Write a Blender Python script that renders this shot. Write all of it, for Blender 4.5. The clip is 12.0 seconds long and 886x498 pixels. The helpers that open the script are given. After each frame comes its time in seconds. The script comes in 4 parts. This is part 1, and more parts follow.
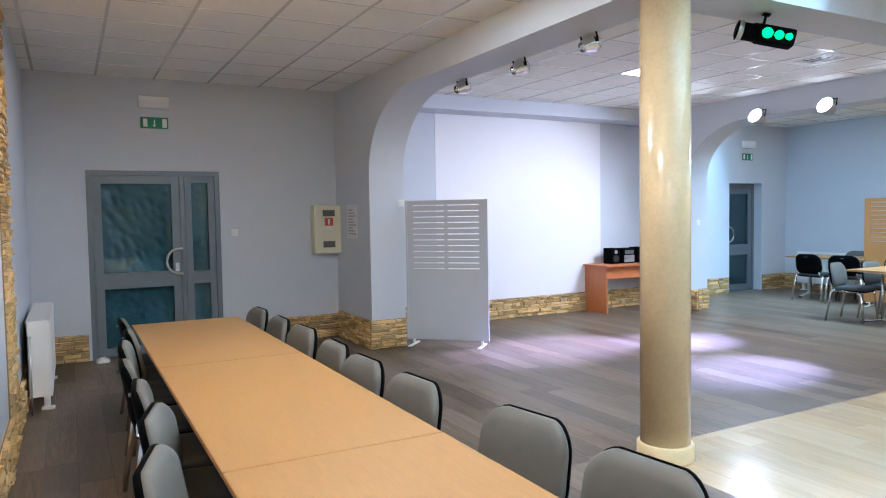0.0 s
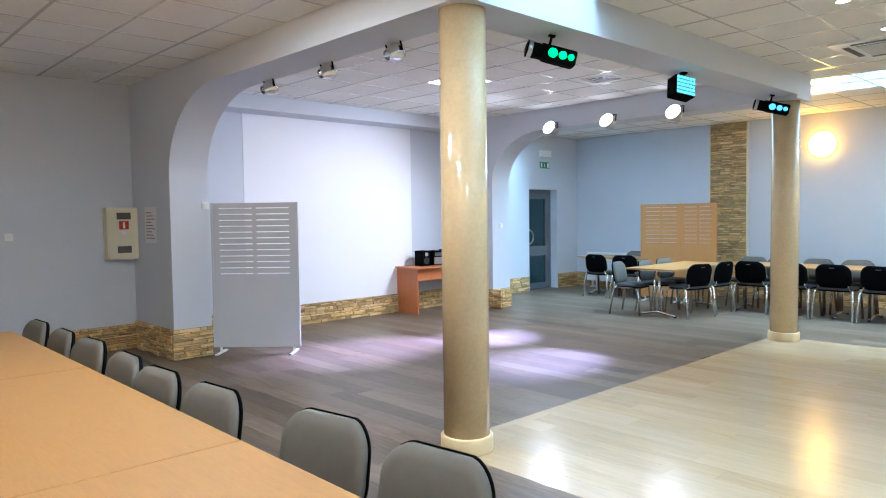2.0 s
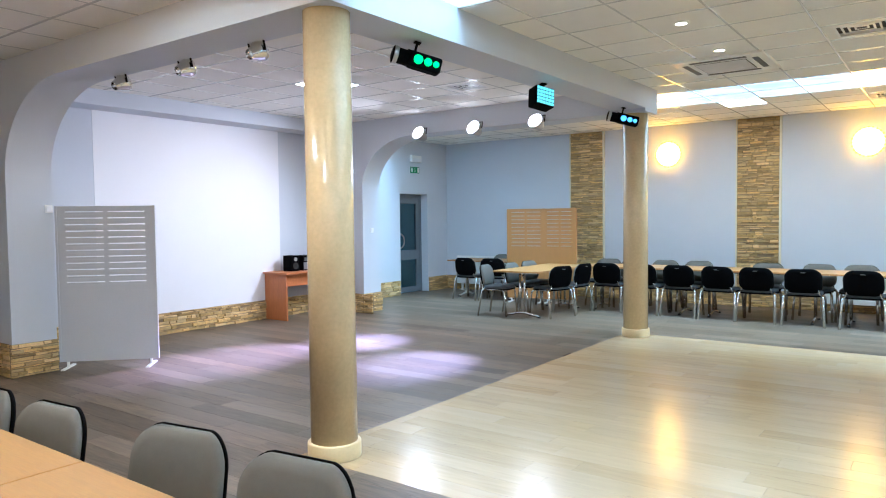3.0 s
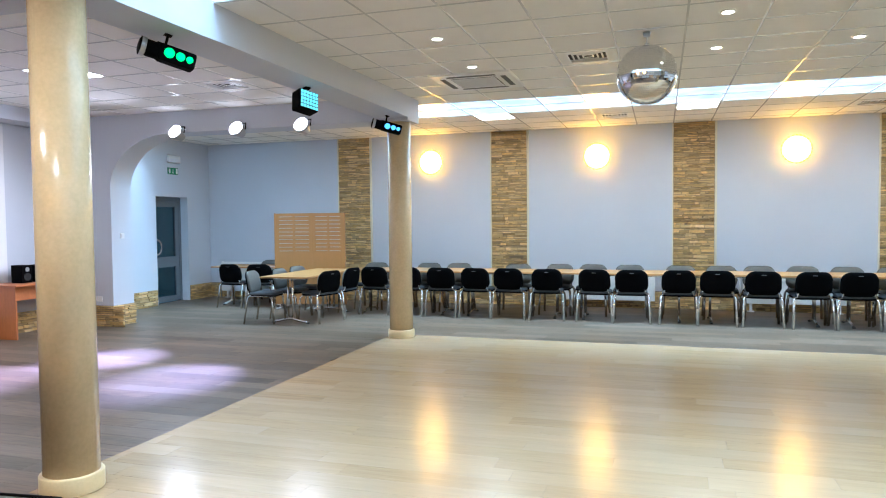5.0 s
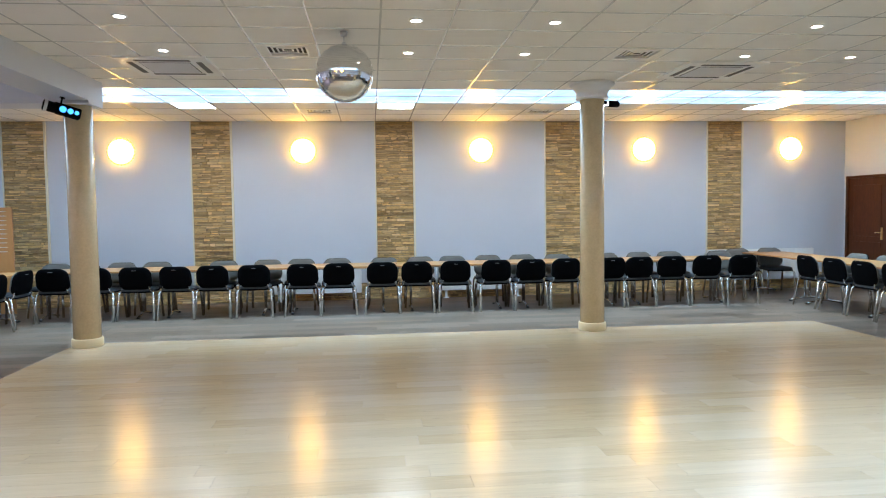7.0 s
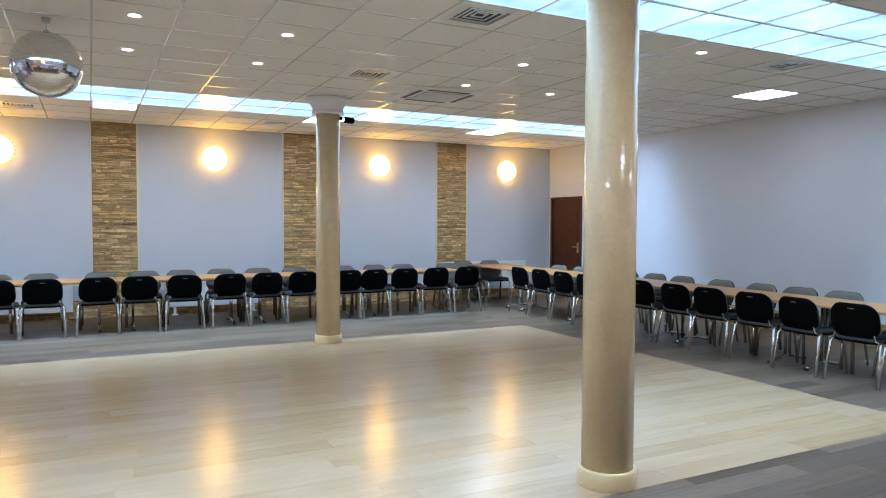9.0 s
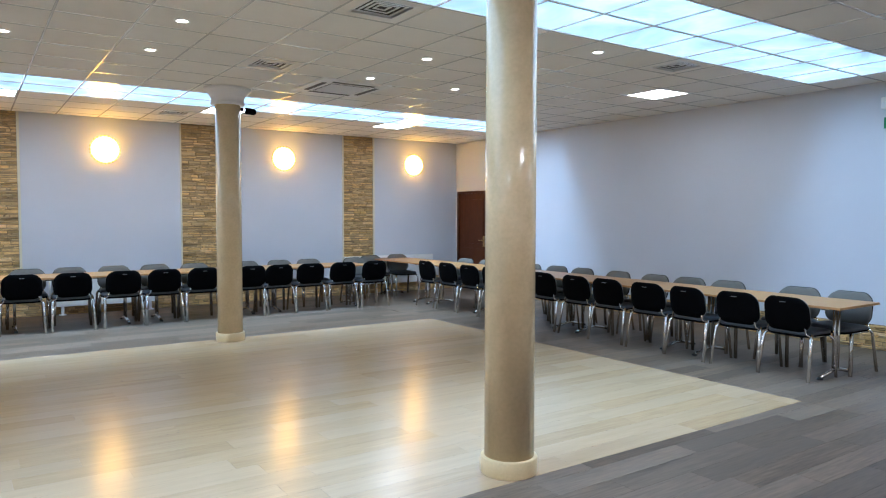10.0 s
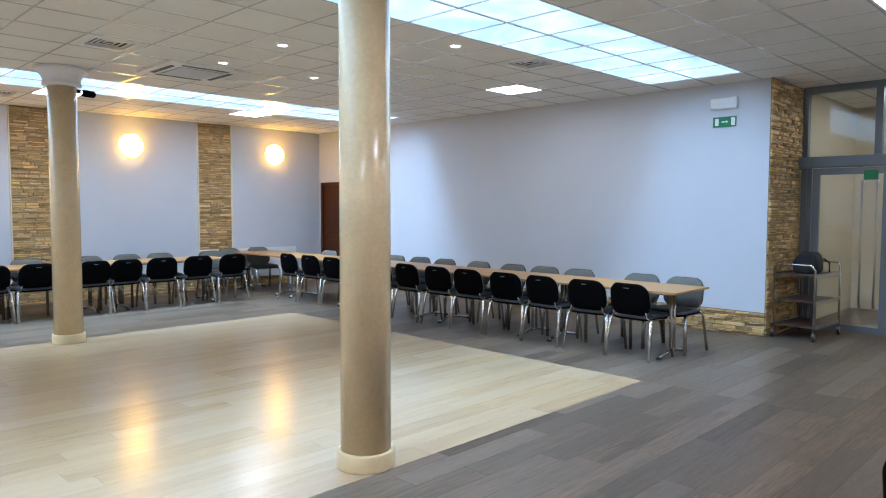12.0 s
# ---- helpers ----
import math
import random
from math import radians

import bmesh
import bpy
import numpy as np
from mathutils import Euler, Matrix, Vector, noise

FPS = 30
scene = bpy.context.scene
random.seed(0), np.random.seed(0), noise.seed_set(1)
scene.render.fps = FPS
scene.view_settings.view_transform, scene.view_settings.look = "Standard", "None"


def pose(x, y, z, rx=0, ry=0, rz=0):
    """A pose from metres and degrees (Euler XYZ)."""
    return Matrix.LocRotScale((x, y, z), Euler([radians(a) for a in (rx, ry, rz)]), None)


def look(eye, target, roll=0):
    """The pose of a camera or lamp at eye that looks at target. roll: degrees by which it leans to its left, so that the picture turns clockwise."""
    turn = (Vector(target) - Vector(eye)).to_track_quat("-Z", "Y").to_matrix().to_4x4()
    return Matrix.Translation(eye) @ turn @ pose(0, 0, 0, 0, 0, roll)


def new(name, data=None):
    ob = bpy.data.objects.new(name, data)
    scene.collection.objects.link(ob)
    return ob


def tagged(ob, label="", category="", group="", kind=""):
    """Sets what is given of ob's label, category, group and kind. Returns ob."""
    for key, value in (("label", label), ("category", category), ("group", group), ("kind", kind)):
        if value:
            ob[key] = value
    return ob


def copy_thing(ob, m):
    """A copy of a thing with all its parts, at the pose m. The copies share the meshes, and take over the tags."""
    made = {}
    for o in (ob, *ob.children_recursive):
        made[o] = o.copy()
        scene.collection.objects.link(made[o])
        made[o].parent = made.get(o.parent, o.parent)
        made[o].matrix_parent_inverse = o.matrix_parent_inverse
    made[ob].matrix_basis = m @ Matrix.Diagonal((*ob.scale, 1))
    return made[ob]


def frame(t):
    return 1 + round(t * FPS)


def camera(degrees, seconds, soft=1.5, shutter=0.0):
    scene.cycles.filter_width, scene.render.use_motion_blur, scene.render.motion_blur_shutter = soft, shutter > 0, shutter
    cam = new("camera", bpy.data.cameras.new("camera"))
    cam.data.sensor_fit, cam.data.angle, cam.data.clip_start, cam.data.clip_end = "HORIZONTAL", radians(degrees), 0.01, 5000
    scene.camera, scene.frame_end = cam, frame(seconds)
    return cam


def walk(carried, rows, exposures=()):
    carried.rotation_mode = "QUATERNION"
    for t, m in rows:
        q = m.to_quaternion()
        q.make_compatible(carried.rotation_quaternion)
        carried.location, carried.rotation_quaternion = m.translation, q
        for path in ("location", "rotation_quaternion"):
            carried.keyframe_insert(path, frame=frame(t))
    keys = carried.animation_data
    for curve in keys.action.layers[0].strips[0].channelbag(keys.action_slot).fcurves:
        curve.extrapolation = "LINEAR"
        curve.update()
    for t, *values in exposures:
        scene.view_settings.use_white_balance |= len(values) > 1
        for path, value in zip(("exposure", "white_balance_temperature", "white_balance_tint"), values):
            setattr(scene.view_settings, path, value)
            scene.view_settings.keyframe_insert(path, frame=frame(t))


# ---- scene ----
cam = camera(65.2, 12.0, soft=1.1)
PATH = [
    (0, -0.247, -0.123, 1.578, 61.61, -2.85, 0.96),
    (0.5, -0.226, -0.120, 1.578, 59.05, -2.76, 0.77),
    (1, -0.204, -0.109, 1.578, 54.70, -2.81, 0.76),
    (1.5, -0.185, -0.099, 1.578, 50.28, -2.89, 0.84),
    (2, -0.169, -0.091, 1.578, 46.59, -2.80, 0.79),
    (2.5, -0.151, -0.078, 1.578, 41.52, -2.66, 0.88),
    (3, -0.131, -0.065, 1.578, 36.15, -2.59, 0.71),
    (5, -0.074, -0.034, 1.580, 17.48, -2.43, 0.59),
    (5.5, -0.054, -0.028, 1.581, 11.48, -2.48, 0.84),
    (6, -0.033, -0.024, 1.582, 5.52, -2.89, 0.99),
    (6.5, -0.012, -0.023, 1.583, -0.34, -3.28, 0.94),
    (7, 0.008, -0.025, 1.583, -5.96, -3.18, 0.78),
    (7.5, 0.031, -0.029, 1.584, -11.82, -2.98, 0.65),
    (9.5, 0.108, -0.059, 1.588, -30.90, -2.26, -0.24),
    (10, 0.126, -0.066, 1.589, -34.46, -2.71, -0.12),
    (10.5, 0.147, -0.075, 1.590, -38.26, -3.48, -0.37),
    (11, 0.170, -0.083, 1.591, -41.44, -3.52, -0.48),
    (11.5, 0.193, -0.089, 1.592, -43.99, -3.45, -0.24),
    (12, 0.216, -0.090, 1.593, -45.29, -3.40, -0.17),
]
walk(cam, [(t, pose(x, y, z, 90 + pitch, roll, yaw)) for t, x, y, z, yaw, pitch, roll in PATH],
 exposures=((0, 0.78, 5600, 3), (2.5, 0.76, 5750, 2), (6, 0.58, 5800, 7), (7.5, 0.38, 5750, 8), (10, 0.22, 5650, 11), (12, 0.40, 5700, 11)))

# ---- light ----
world = bpy.data.worlds.new("world")
scene.world = world
world.use_nodes = True
world.node_tree.nodes["Background"].inputs["Color"].default_value = (0.02, 0.03, 0.05, 1)
world.node_tree.nodes["Background"].inputs["Strength"].default_value = 0.5

CEIL = 3.19      # ceiling height
BEAM = 2.92      # underside of the beams
TILE = 0.6
GX, GY = 0.12, 0.2   # a crossing of the ceiling grid


def area_lamp(name, at, sx, sy, watts, colour, target=None):
    data = bpy.data.lights.new(name, "AREA")
    data.shape, data.size, data.size_y, data.energy, data.color = "RECTANGLE", sx, sy, watts, colour
    ob = new(name, data)
    ob.matrix_world = look(at, target or (at[0], at[1] + 1e-4, at[2] - 1))
    return ob


def spot_lamp(name, at, target, watts, colour, angle, blend=0.6):
    data = bpy.data.lights.new(name, "SPOT")
    data.energy, data.color, data.spot_size, data.spot_blend, data.shadow_soft_size = watts, colour, radians(angle), blend, 0.06
    ob = new(name, data)
    ob.matrix_world = look(at, target)
    return ob


# daylight at the head of each skylight shaft, and what the translucent panels below scatter
SHAFT = 2.0
for x, y, length, day, scattered in ((2.65, 3.8, 11.7, 540, 45), (-0.18, 9.8, 17.3, 1050, 115)):
    area_lamp("skylight_daylight", (x, y, CEIL + SHAFT - 0.05), length, 1.1, day, (0.52, 0.75, 1.0))
    area_lamp("skylight_scatter", (x, y, CEIL - 0.03), length, 1.1, scattered, (0.60, 0.79, 1.0))
for x, tx, ty, tint in ((-6.72, -6.68, 4.84, (0.56, 0.47, 1.0)), (-5.71, -6.2, 6.4, (0.46, 0.43, 1.0)), (-4.70, -4.8, 5.68, (0.42, 0.43, 1.0))):
    spot_lamp("stage_spot_light", (x, 8.24, 2.84), (tx, ty, 0), 4300, tint, 25, 1.0)
    spot_lamp("stage_flood_light", (x, 8.25, 2.85), (tx - 1.0, ty, 0.6), 110, (0.84, 0.82, 1.0), 130, 0.8)


# ---- materials ----
def nodes_of(name):
    m = bpy.data.materials.new(name)
    m.use_nodes = True
    return m, m.node_tree.nodes, m.node_tree.links


def surface(name, colour, rough=0.5, metal=0.0, vary=0.12, scale=3.0, grain=60.0, bump=0.1, stretch=(1, 1, 1), spec=0.5,
            coat=0.0, ramp_half=0.17, randomize=None, spread=0.0, hues=None, fine=0.5, bump_size=0.002):
    """Colour varied by a coarse and a fine noise, with a fine relief. randomize: 'object' or 'island'; hues: a second colour to go towards."""
    m, N, L = nodes_of(name)
    b = N["Principled BSDF"]
    tc = N.new("ShaderNodeTexCoord")
    mp = N.new("ShaderNodeMapping")
    mp.inputs["Scale"].default_value = stretch
    L.new(tc.outputs["Object"], mp.inputs["Vector"])
    vec = mp.outputs["Vector"]
    rnd = None
    if randomize:
        if randomize == "object":
            rnd = N.new("ShaderNodeObjectInfo").outputs["Random"]
        else:
            rnd = N.new("ShaderNodeNewGeometry").outputs["Random Per Island"]
        sc = N.new("ShaderNodeMath")
        sc.operation = "MULTIPLY"
        sc.inputs[1].default_value = 137.0
        L.new(rnd, sc.inputs[0])
        add = N.new("ShaderNodeVectorMath")
        L.new(vec, add.inputs[0])
        L.new(sc.outputs[0], add.inputs[1])
        vec = add.outputs[0]
    n1, n2 = N.new("ShaderNodeTexNoise"), N.new("ShaderNodeTexNoise")
    n1.inputs["Scale"].default_value, n2.inputs["Scale"].default_value = scale, grain
    n1.inputs["Detail"].default_value, n2.inputs["Detail"].default_value = 4, 5
    n1.inputs["Roughness"].default_value = 0.6
    L.new(vec, n1.inputs["Vector"])
    L.new(vec, n2.inputs["Vector"])
    mixn = N.new("ShaderNodeMix")
    mixn.inputs[0].default_value = fine
    L.new(n1.outputs[0], mixn.inputs[2])
    L.new(n2.outputs[0], mixn.inputs[3])
    ramp = N.new("ShaderNodeValToRGB")
    ramp.color_ramp.elements[0].position, ramp.color_ramp.elements[1].position = 0.5 - ramp_half, 0.5 + ramp_half
    lo = [max(c * (1 - vary), 0) for c in colour]
    hi = [min(c * (1 + vary), 1) for c in colour]
    ramp.color_ramp.elements[0].color, ramp.color_ramp.elements[1].color = (*lo, 1), (*hi, 1)
    L.new(mixn.outputs[0], ramp.inputs[0])
    out = ramp.outputs[0]
    if rnd is not None:
        if hues:
            mh = N.new("ShaderNodeMix")
            mh.data_type = "RGBA"
            L.new(rnd, mh.inputs[0])
            L.new(out, mh.inputs[6])
            mh.inputs[7].default_value = (*hues, 1)
            half = N.new("ShaderNodeMath")
            half.operation = "MULTIPLY"
            half.inputs[1].default_value = 0.55
            sq = N.new("ShaderNodeMath")
            sq.operation = "FRACT"
            m7 = N.new("ShaderNodeMath")
            m7.operation = "MULTIPLY"
            m7.inputs[1].default_value = 7.31
            L.new(rnd, m7.inputs[0])
            L.new(m7.outputs[0], sq.inputs[0])
            L.new(sq.outputs[0], half.inputs[0])
            L.new(half.outputs[0], mh.inputs[0])
            out = mh.outputs[2]
        hs = N.new("ShaderNodeHueSaturation")
        mr = N.new("ShaderNodeMapRange")
        mr.inputs["To Min"].default_value, mr.inputs["To Max"].default_value = 1 - spread, 1 + spread
        L.new(rnd, mr.inputs["Value"])
        L.new(mr.outputs[0], hs.inputs["Value"])
        L.new(out, hs.inputs["Color"])
        out = hs.outputs[0]
    L.new(out, b.inputs["Base Color"])
    rr = N.new("ShaderNodeMapRange")
    rr.inputs["To Min"].default_value, rr.inputs["To Max"].default_value = max(rough - 0.07, 0.02), min(rough + 0.07, 1)
    L.new(n1.outputs[0], rr.inputs["Value"])
    L.new(rr.outputs[0], b.inputs["Roughness"])
    b.inputs["Metallic"].default_value = metal
    b.inputs["Specular IOR Level"].default_value = spec
    b.inputs["Coat Weight"].default_value = coat
    if bump:
        bp = N.new("ShaderNodeBump")
        bp.inputs["Strength"].default_value, bp.inputs["Distance"].default_value = bump, bump_size
        L.new(mixn.outputs[0], bp.inputs["Height"])
        L.new(bp.outputs[0], b.inputs["Normal"])
    return m


def glowing(name, colour, strength, vary=0.0, scale=2.0, rough=0.5):
    m, N, L = nodes_of(name)
    b = N["Principled BSDF"]
    b.inputs["Base Color"].default_value = (*[0.8 * c for c in colour], 1)
    b.inputs["Emission Color"].default_value = (*colour, 1)
    b.inputs["Emission Strength"].default_value = strength
    b.inputs["Roughness"].default_value = rough
    if vary:
        tc, n = N.new("ShaderNodeTexCoord"), N.new("ShaderNodeTexNoise")
        n.inputs["Scale"].default_value = scale
        n.inputs["Detail"].default_value, n.inputs["Distortion"].default_value = 6, 1.5
        L.new(tc.outputs["Object"], n.inputs["Vector"])
        mr = N.new("ShaderNodeMapRange")
        mr.inputs["From Min"].default_value, mr.inputs["From Max"].default_value = 0.3, 0.7
        mr.inputs["To Min"].default_value, mr.inputs["To Max"].default_value = strength * (1 - vary), strength * (1 + vary)
        L.new(n.outputs[0], mr.inputs["Value"])
        L.new(mr.outputs[0], b.inputs["Emission Strength"])
    return m


def glass(name, tint=(0.85, 0.92, 0.92)):
    m, N, L = nodes_of(name)
    b = N["Principled BSDF"]
    b.inputs["Base Color"].default_value = (*tint, 1)
    b.inputs["Roughness"].default_value = 0.02
    b.inputs["Transmission Weight"].default_value = 1.0
    b.inputs["IOR"].default_value = 1.45
    return m


WALL = surface("wall_paint", (0.58, 0.61, 0.665), 0.62, vary=0.03, scale=1.2, grain=90, bump=0.25)
WHITE_WALL = surface("white_wall_paint", (0.82, 0.82, 0.86), 0.6, vary=0.02, scale=1.0, grain=90, bump=0.2)
CEILING = surface("ceiling_board", (0.83, 0.81, 0.76), 0.85, vary=0.04, scale=2.0, grain=160, bump=0.3, randomize="island", spread=0.015)
TEE = surface("ceiling_grid_metal", (0.70, 0.69, 0.66), 0.2, vary=0.03, bump=0, spec=0.6)
STONE = surface("sandstone", (0.60, 0.395, 0.15), 0.85, vary=0.38, scale=9, grain=70, bump=0.8, randomize="island", spread=0.35, hues=(0.68, 0.53, 0.31), bump_size=0.006)
MORTAR = surface("stone_backing", (0.26, 0.19, 0.11), 0.9, vary=0.2)
DARK_P = surface("dark_wood_plank", (0.130, 0.094, 0.063), 0.36, vary=0.42, ramp_half=0.13, scale=1.3, grain=8, stretch=(0.7, 9, 9), bump=0.15, randomize="object", spread=0.30, hues=(0.170, 0.138, 0.108), bump_size=0.0006, spec=0.15)
DARK_I = surface("dark_wood_floor", (0.130, 0.094, 0.063), 0.36, vary=0.42, ramp_half=0.13, scale=1.3, grain=8, stretch=(0.7, 9, 9), bump=0.15, randomize="island", spread=0.30, hues=(0.170, 0.138, 0.108), bump_size=0.0006, spec=0.15)
LIGHT_P = surface("pale_wood_plank", (0.445, 0.312, 0.170), 0.213, vary=0.14, scale=1.6, grain=9, stretch=(0.6, 9, 9), bump=0.12, randomize="object", spread=0.045, hues=(0.53, 0.405, 0.265), bump_size=0.0003, spec=0.46)
LIGHT_I = surface("pale_wood_floor", (0.445, 0.312, 0.170), 0.213, vary=0.14, scale=1.6, grain=9, stretch=(0.6, 9, 9), bump=0.12, randomize="island", spread=0.045, hues=(0.53, 0.405, 0.265), bump_size=0.0003, spec=0.46)
JOINT = surface("floor_joint", (0.05, 0.04, 0.035), 0.8)
PALE_BED = surface("pale_floor_joint", (0.44, 0.35, 0.25), 0.7)
BEECH = surface("beech_laminate", (0.41, 0.222, 0.074), 0.40, vary=0.10, scale=2.5, grain=14, stretch=(1.2, 16, 16), bump=0.05, bump_size=0.0005)
BEECH_EDGE = surface("beech_edge_band", (0.42, 0.21, 0.08), 0.5, vary=0.1)
CHERRY = surface("cherry_laminate", (0.50, 0.17, 0.06), 0.4, vary=0.12, scale=3, grain=14, stretch=(10, 10, 1), bump=0.05)
CHROME = surface("chrome", (0.80, 0.79, 0.77), 0.14, metal=1.0, vary=0.04, bump=0)
STEEL = surface("brushed_steel", (0.55, 0.55, 0.54), 0.32, metal=1.0, vary=0.08, bump=0.05)
BLACK = surface("black_plastic", (0.0022, 0.0022, 0.0025), 0.7, spec=0.03, vary=0.2, grain=300, bump=0.2, bump_size=0.0006)
RUBBER = surface("black_rubber", (0.02, 0.02, 0.02), 0.75, vary=0.2)
FABRIC = surface("grey_upholstery", (0.150, 0.149, 0.135), 0.75, vary=0.14, scale=6, grain=450, bump=0.5, spec=0.3, bump_size=0.001)
DARKSEAT = surface("dark_upholstery", (0.040, 0.046, 0.054), 0.5, vary=0.2, scale=6, grain=400, bump=0.4, bump_size=0.0008)
COLUMN = surface("polished_beige_column", (0.63, 0.485, 0.285), 0.19, vary=0.08, scale=7, grain=40, bump=0.03, coat=0.12)
PLINTH = surface("cream_plinth", (0.72, 0.565, 0.32), 0.35, vary=0.06, scale=5)
PLASTER = surface("white_plaster", (0.78, 0.78, 0.80), 0.6, vary=0.03)
ALU = surface("grey_aluminium_frame", (0.165, 0.19, 0.215), 0.42, metal=0.25, vary=0.05, bump=0.05)
GLASS = glass("door_glass")
GLASS_DARK = glass("tinted_glass", (0.35, 0.50, 0.55))
NIGHT = glowing("dusk_backdrop", (0.20, 0.42, 0.52), 0.035, vary=0.9, scale=4.0)
FILM = surface("crumpled_plastic_film", (0.11, 0.20, 0.24), 0.2, vary=0.35, scale=2.5, grain=18, bump=0.3, bump_size=0.004)
WHITE = surface("white_enamel", (0.82, 0.82, 0.80), 0.35, vary=0.02)
CREAM = surface("cream_enamel", (0.72, 0.68, 0.52), 0.4, vary=0.03)
RED = surface("red_label", (0.55, 0.05, 0.03), 0.5, vary=0.05)
GREEN = surface("green_sign", (0.01, 0.20, 0.08), 0.4, vary=0.03)
SIGNWHITE = surface("sign_white", (0.8, 0.85, 0.8), 0.5, vary=0.02)
PAPER = surface("paper", (0.76, 0.74, 0.77), 0.8, vary=0.02)
INK = surface("grey_print", (0.30, 0.28, 0.32), 0.8)
GREYPANEL = surface("grey_painted_panel", (0.55, 0.55, 0.57), 0.5, vary=0.03, scale=2, bump=0.1)
OAKPANEL = surface("beech_panel", (0.40, 0.19, 0.058), 0.45, vary=0.08, scale=2.5, grain=14, stretch=(10, 10, 1), bump=0.05)
MAHOGANY = surface("mahogany_door", (0.080, 0.027, 0.010), 0.5, spec=0.2, vary=0.25, scale=3, grain=12, stretch=(9, 9, 1), bump=0.08)
SHELF = surface("dark_brown_board", (0.07, 0.042, 0.030), 0.4, vary=0.2, scale=4, grain=20, stretch=(1, 8, 8))
BRASS = surface("brass", (0.65, 0.48, 0.2), 0.3, metal=1.0, bump=0)
SILVER = surface("silver_plastic", (0.5, 0.5, 0.52), 0.3, metal=0.8, vary=0.05, bump=0)
MIRROR = surface("mirror_tile", (0.86, 0.87, 0.88), 0.05, metal=1.0, vary=0.02, bump=0)
VENTBACK = surface("vent_recess", (0.05, 0.05, 0.05), 0.8)
GREYSLOT = surface("vent_dark", (0.10, 0.10, 0.10), 0.7)
BAG = surface("black_cloth", (0.012, 0.012, 0.014), 0.8, vary=0.3, grain=200, bump=0.4)
BEIGE = surface("beige_lobby_paint", (0.64, 0.54, 0.37), 0.7, vary=0.05, scale=1.5)
SKY_PANEL = glowing("skylight_panel", (0.50, 0.77, 1.0), 1.0, vary=0.45, scale=1.0, rough=0.14)
LIGHT_PANEL = glowing("light_panel", (0.975, 0.985, 1.0), 31.0)
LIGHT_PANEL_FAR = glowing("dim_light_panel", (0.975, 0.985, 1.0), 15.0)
GLOBE = glowing("warm_globe", (1.0, 0.50, 0.075), 21.0)
DOWN = glowing("downlight_lens", (1.0, 0.93, 0.80), 14.0)
PARGLOW = glowing("par_lens", (0.88, 0.86, 1.0), 8.0)
FX_GREEN = glowing("green_lens", (0.02, 1.0, 0.20), 0.95)
FX_BLUE = glowing("blue_lens", (0.10, 0.45, 1.0), 1.3)
FX_LED = glowing("led_pixel", (0.20, 0.75, 0.85), 0.75)


# ---- mesh helpers ----
def box(bm, x0, y0, z0, x1, y1, z1, bevel=0.0):
    vs = [bm.verts.new((x, y, z)) for x in (x0, x1) for y in (y0, y1) for z in (z0, z1)]
    fs = [bm.faces.new([vs[i] for i in f]) for f in ((0, 1, 3, 2), (4, 6, 7, 5), (0, 4, 5, 1), (2, 3, 7, 6), (0, 2, 6, 4), (1, 5, 7, 3))]
    if bevel:
        es = list({e for f in fs for e in f.edges})
        bmesh.ops.bevel(bm, geom=es, offset=bevel, segments=2, affect="EDGES", profile=0.5)
    return bm


def tube(bm, pts, r, seg=10, ry=None, closed_ends=True):
    """A round or oval tube along a line of points."""
    pts = [Vector(p) for p in pts]
    ry = ry or r
    rings = []
    for i, p in enumerate(pts):
        d = ((pts[min(i + 1, len(pts) - 1)] - p).normalized() + (p - pts[max(i - 1, 0)]).normalized()).normalized()
        a = d.cross(Vector((0, 0, 1)))
        a = a.normalized() if a.length > 0.05 else Vector((1, 0, 0))
        b = d.cross(a).normalized()
        rings.append([bm.verts.new(p + a * (r * math.cos(2 * math.pi * k / seg)) + b * (ry * math.sin(2 * math.pi * k / seg))) for k in range(seg)])
    for q, w in zip(rings, rings[1:]):
        for k in range(seg):
            f = bm.faces.new((q[k], q[(k + 1) % seg], w[(k + 1) % seg], w[k]))
            f.smooth = True
    if closed_ends:
        bm.faces.new(rings[0][::-1])
        bm.faces.new(rings[-1])
    return bm


def lathe(bm, profile, seg=32, at=(0, 0, 0), axis="z", smooth=True, caps=True):
    """Turns a profile of (radius, height) pairs round an axis."""
    rings = []
    for r, h in profile:
        ring = []
        for k in range(seg):
            c, s = r * math.cos(2 * math.pi * k / seg), r * math.sin(2 * math.pi * k / seg)
            p = {"z": (c, s, h), "y": (c, h, -s), "x": (h, c, s)}[axis]
            ring.append(bm.verts.new(Vector(at) + Vector(p)))
        rings.append(ring)
    for q, w in zip(rings, rings[1:]):
        for k in range(seg):
            f = bm.faces.new((q[k], q[(k + 1) % seg], w[(k + 1) % seg], w[k]))
            f.smooth = smooth
    if caps:
        bm.faces.new(rings[0][::-1])
        bm.faces.new(rings[-1])
    return bm


def outline(w, h, r, n=6):
    """The corners of a rounded rectangle about the origin."""
    pts = []
    for cx, cy, a0 in ((w / 2 - r, h / 2 - r, 0), (-w / 2 + r, h / 2 - r, 90), (-w / 2 + r, -h / 2 + r, 180), (w / 2 - r, -h / 2 + r, 270)):
        for k in range(n + 1):
            a = radians(a0 + 90 * k / n)
            pts.append((cx + r * math.cos(a), cy + r * math.sin(a)))
    return pts


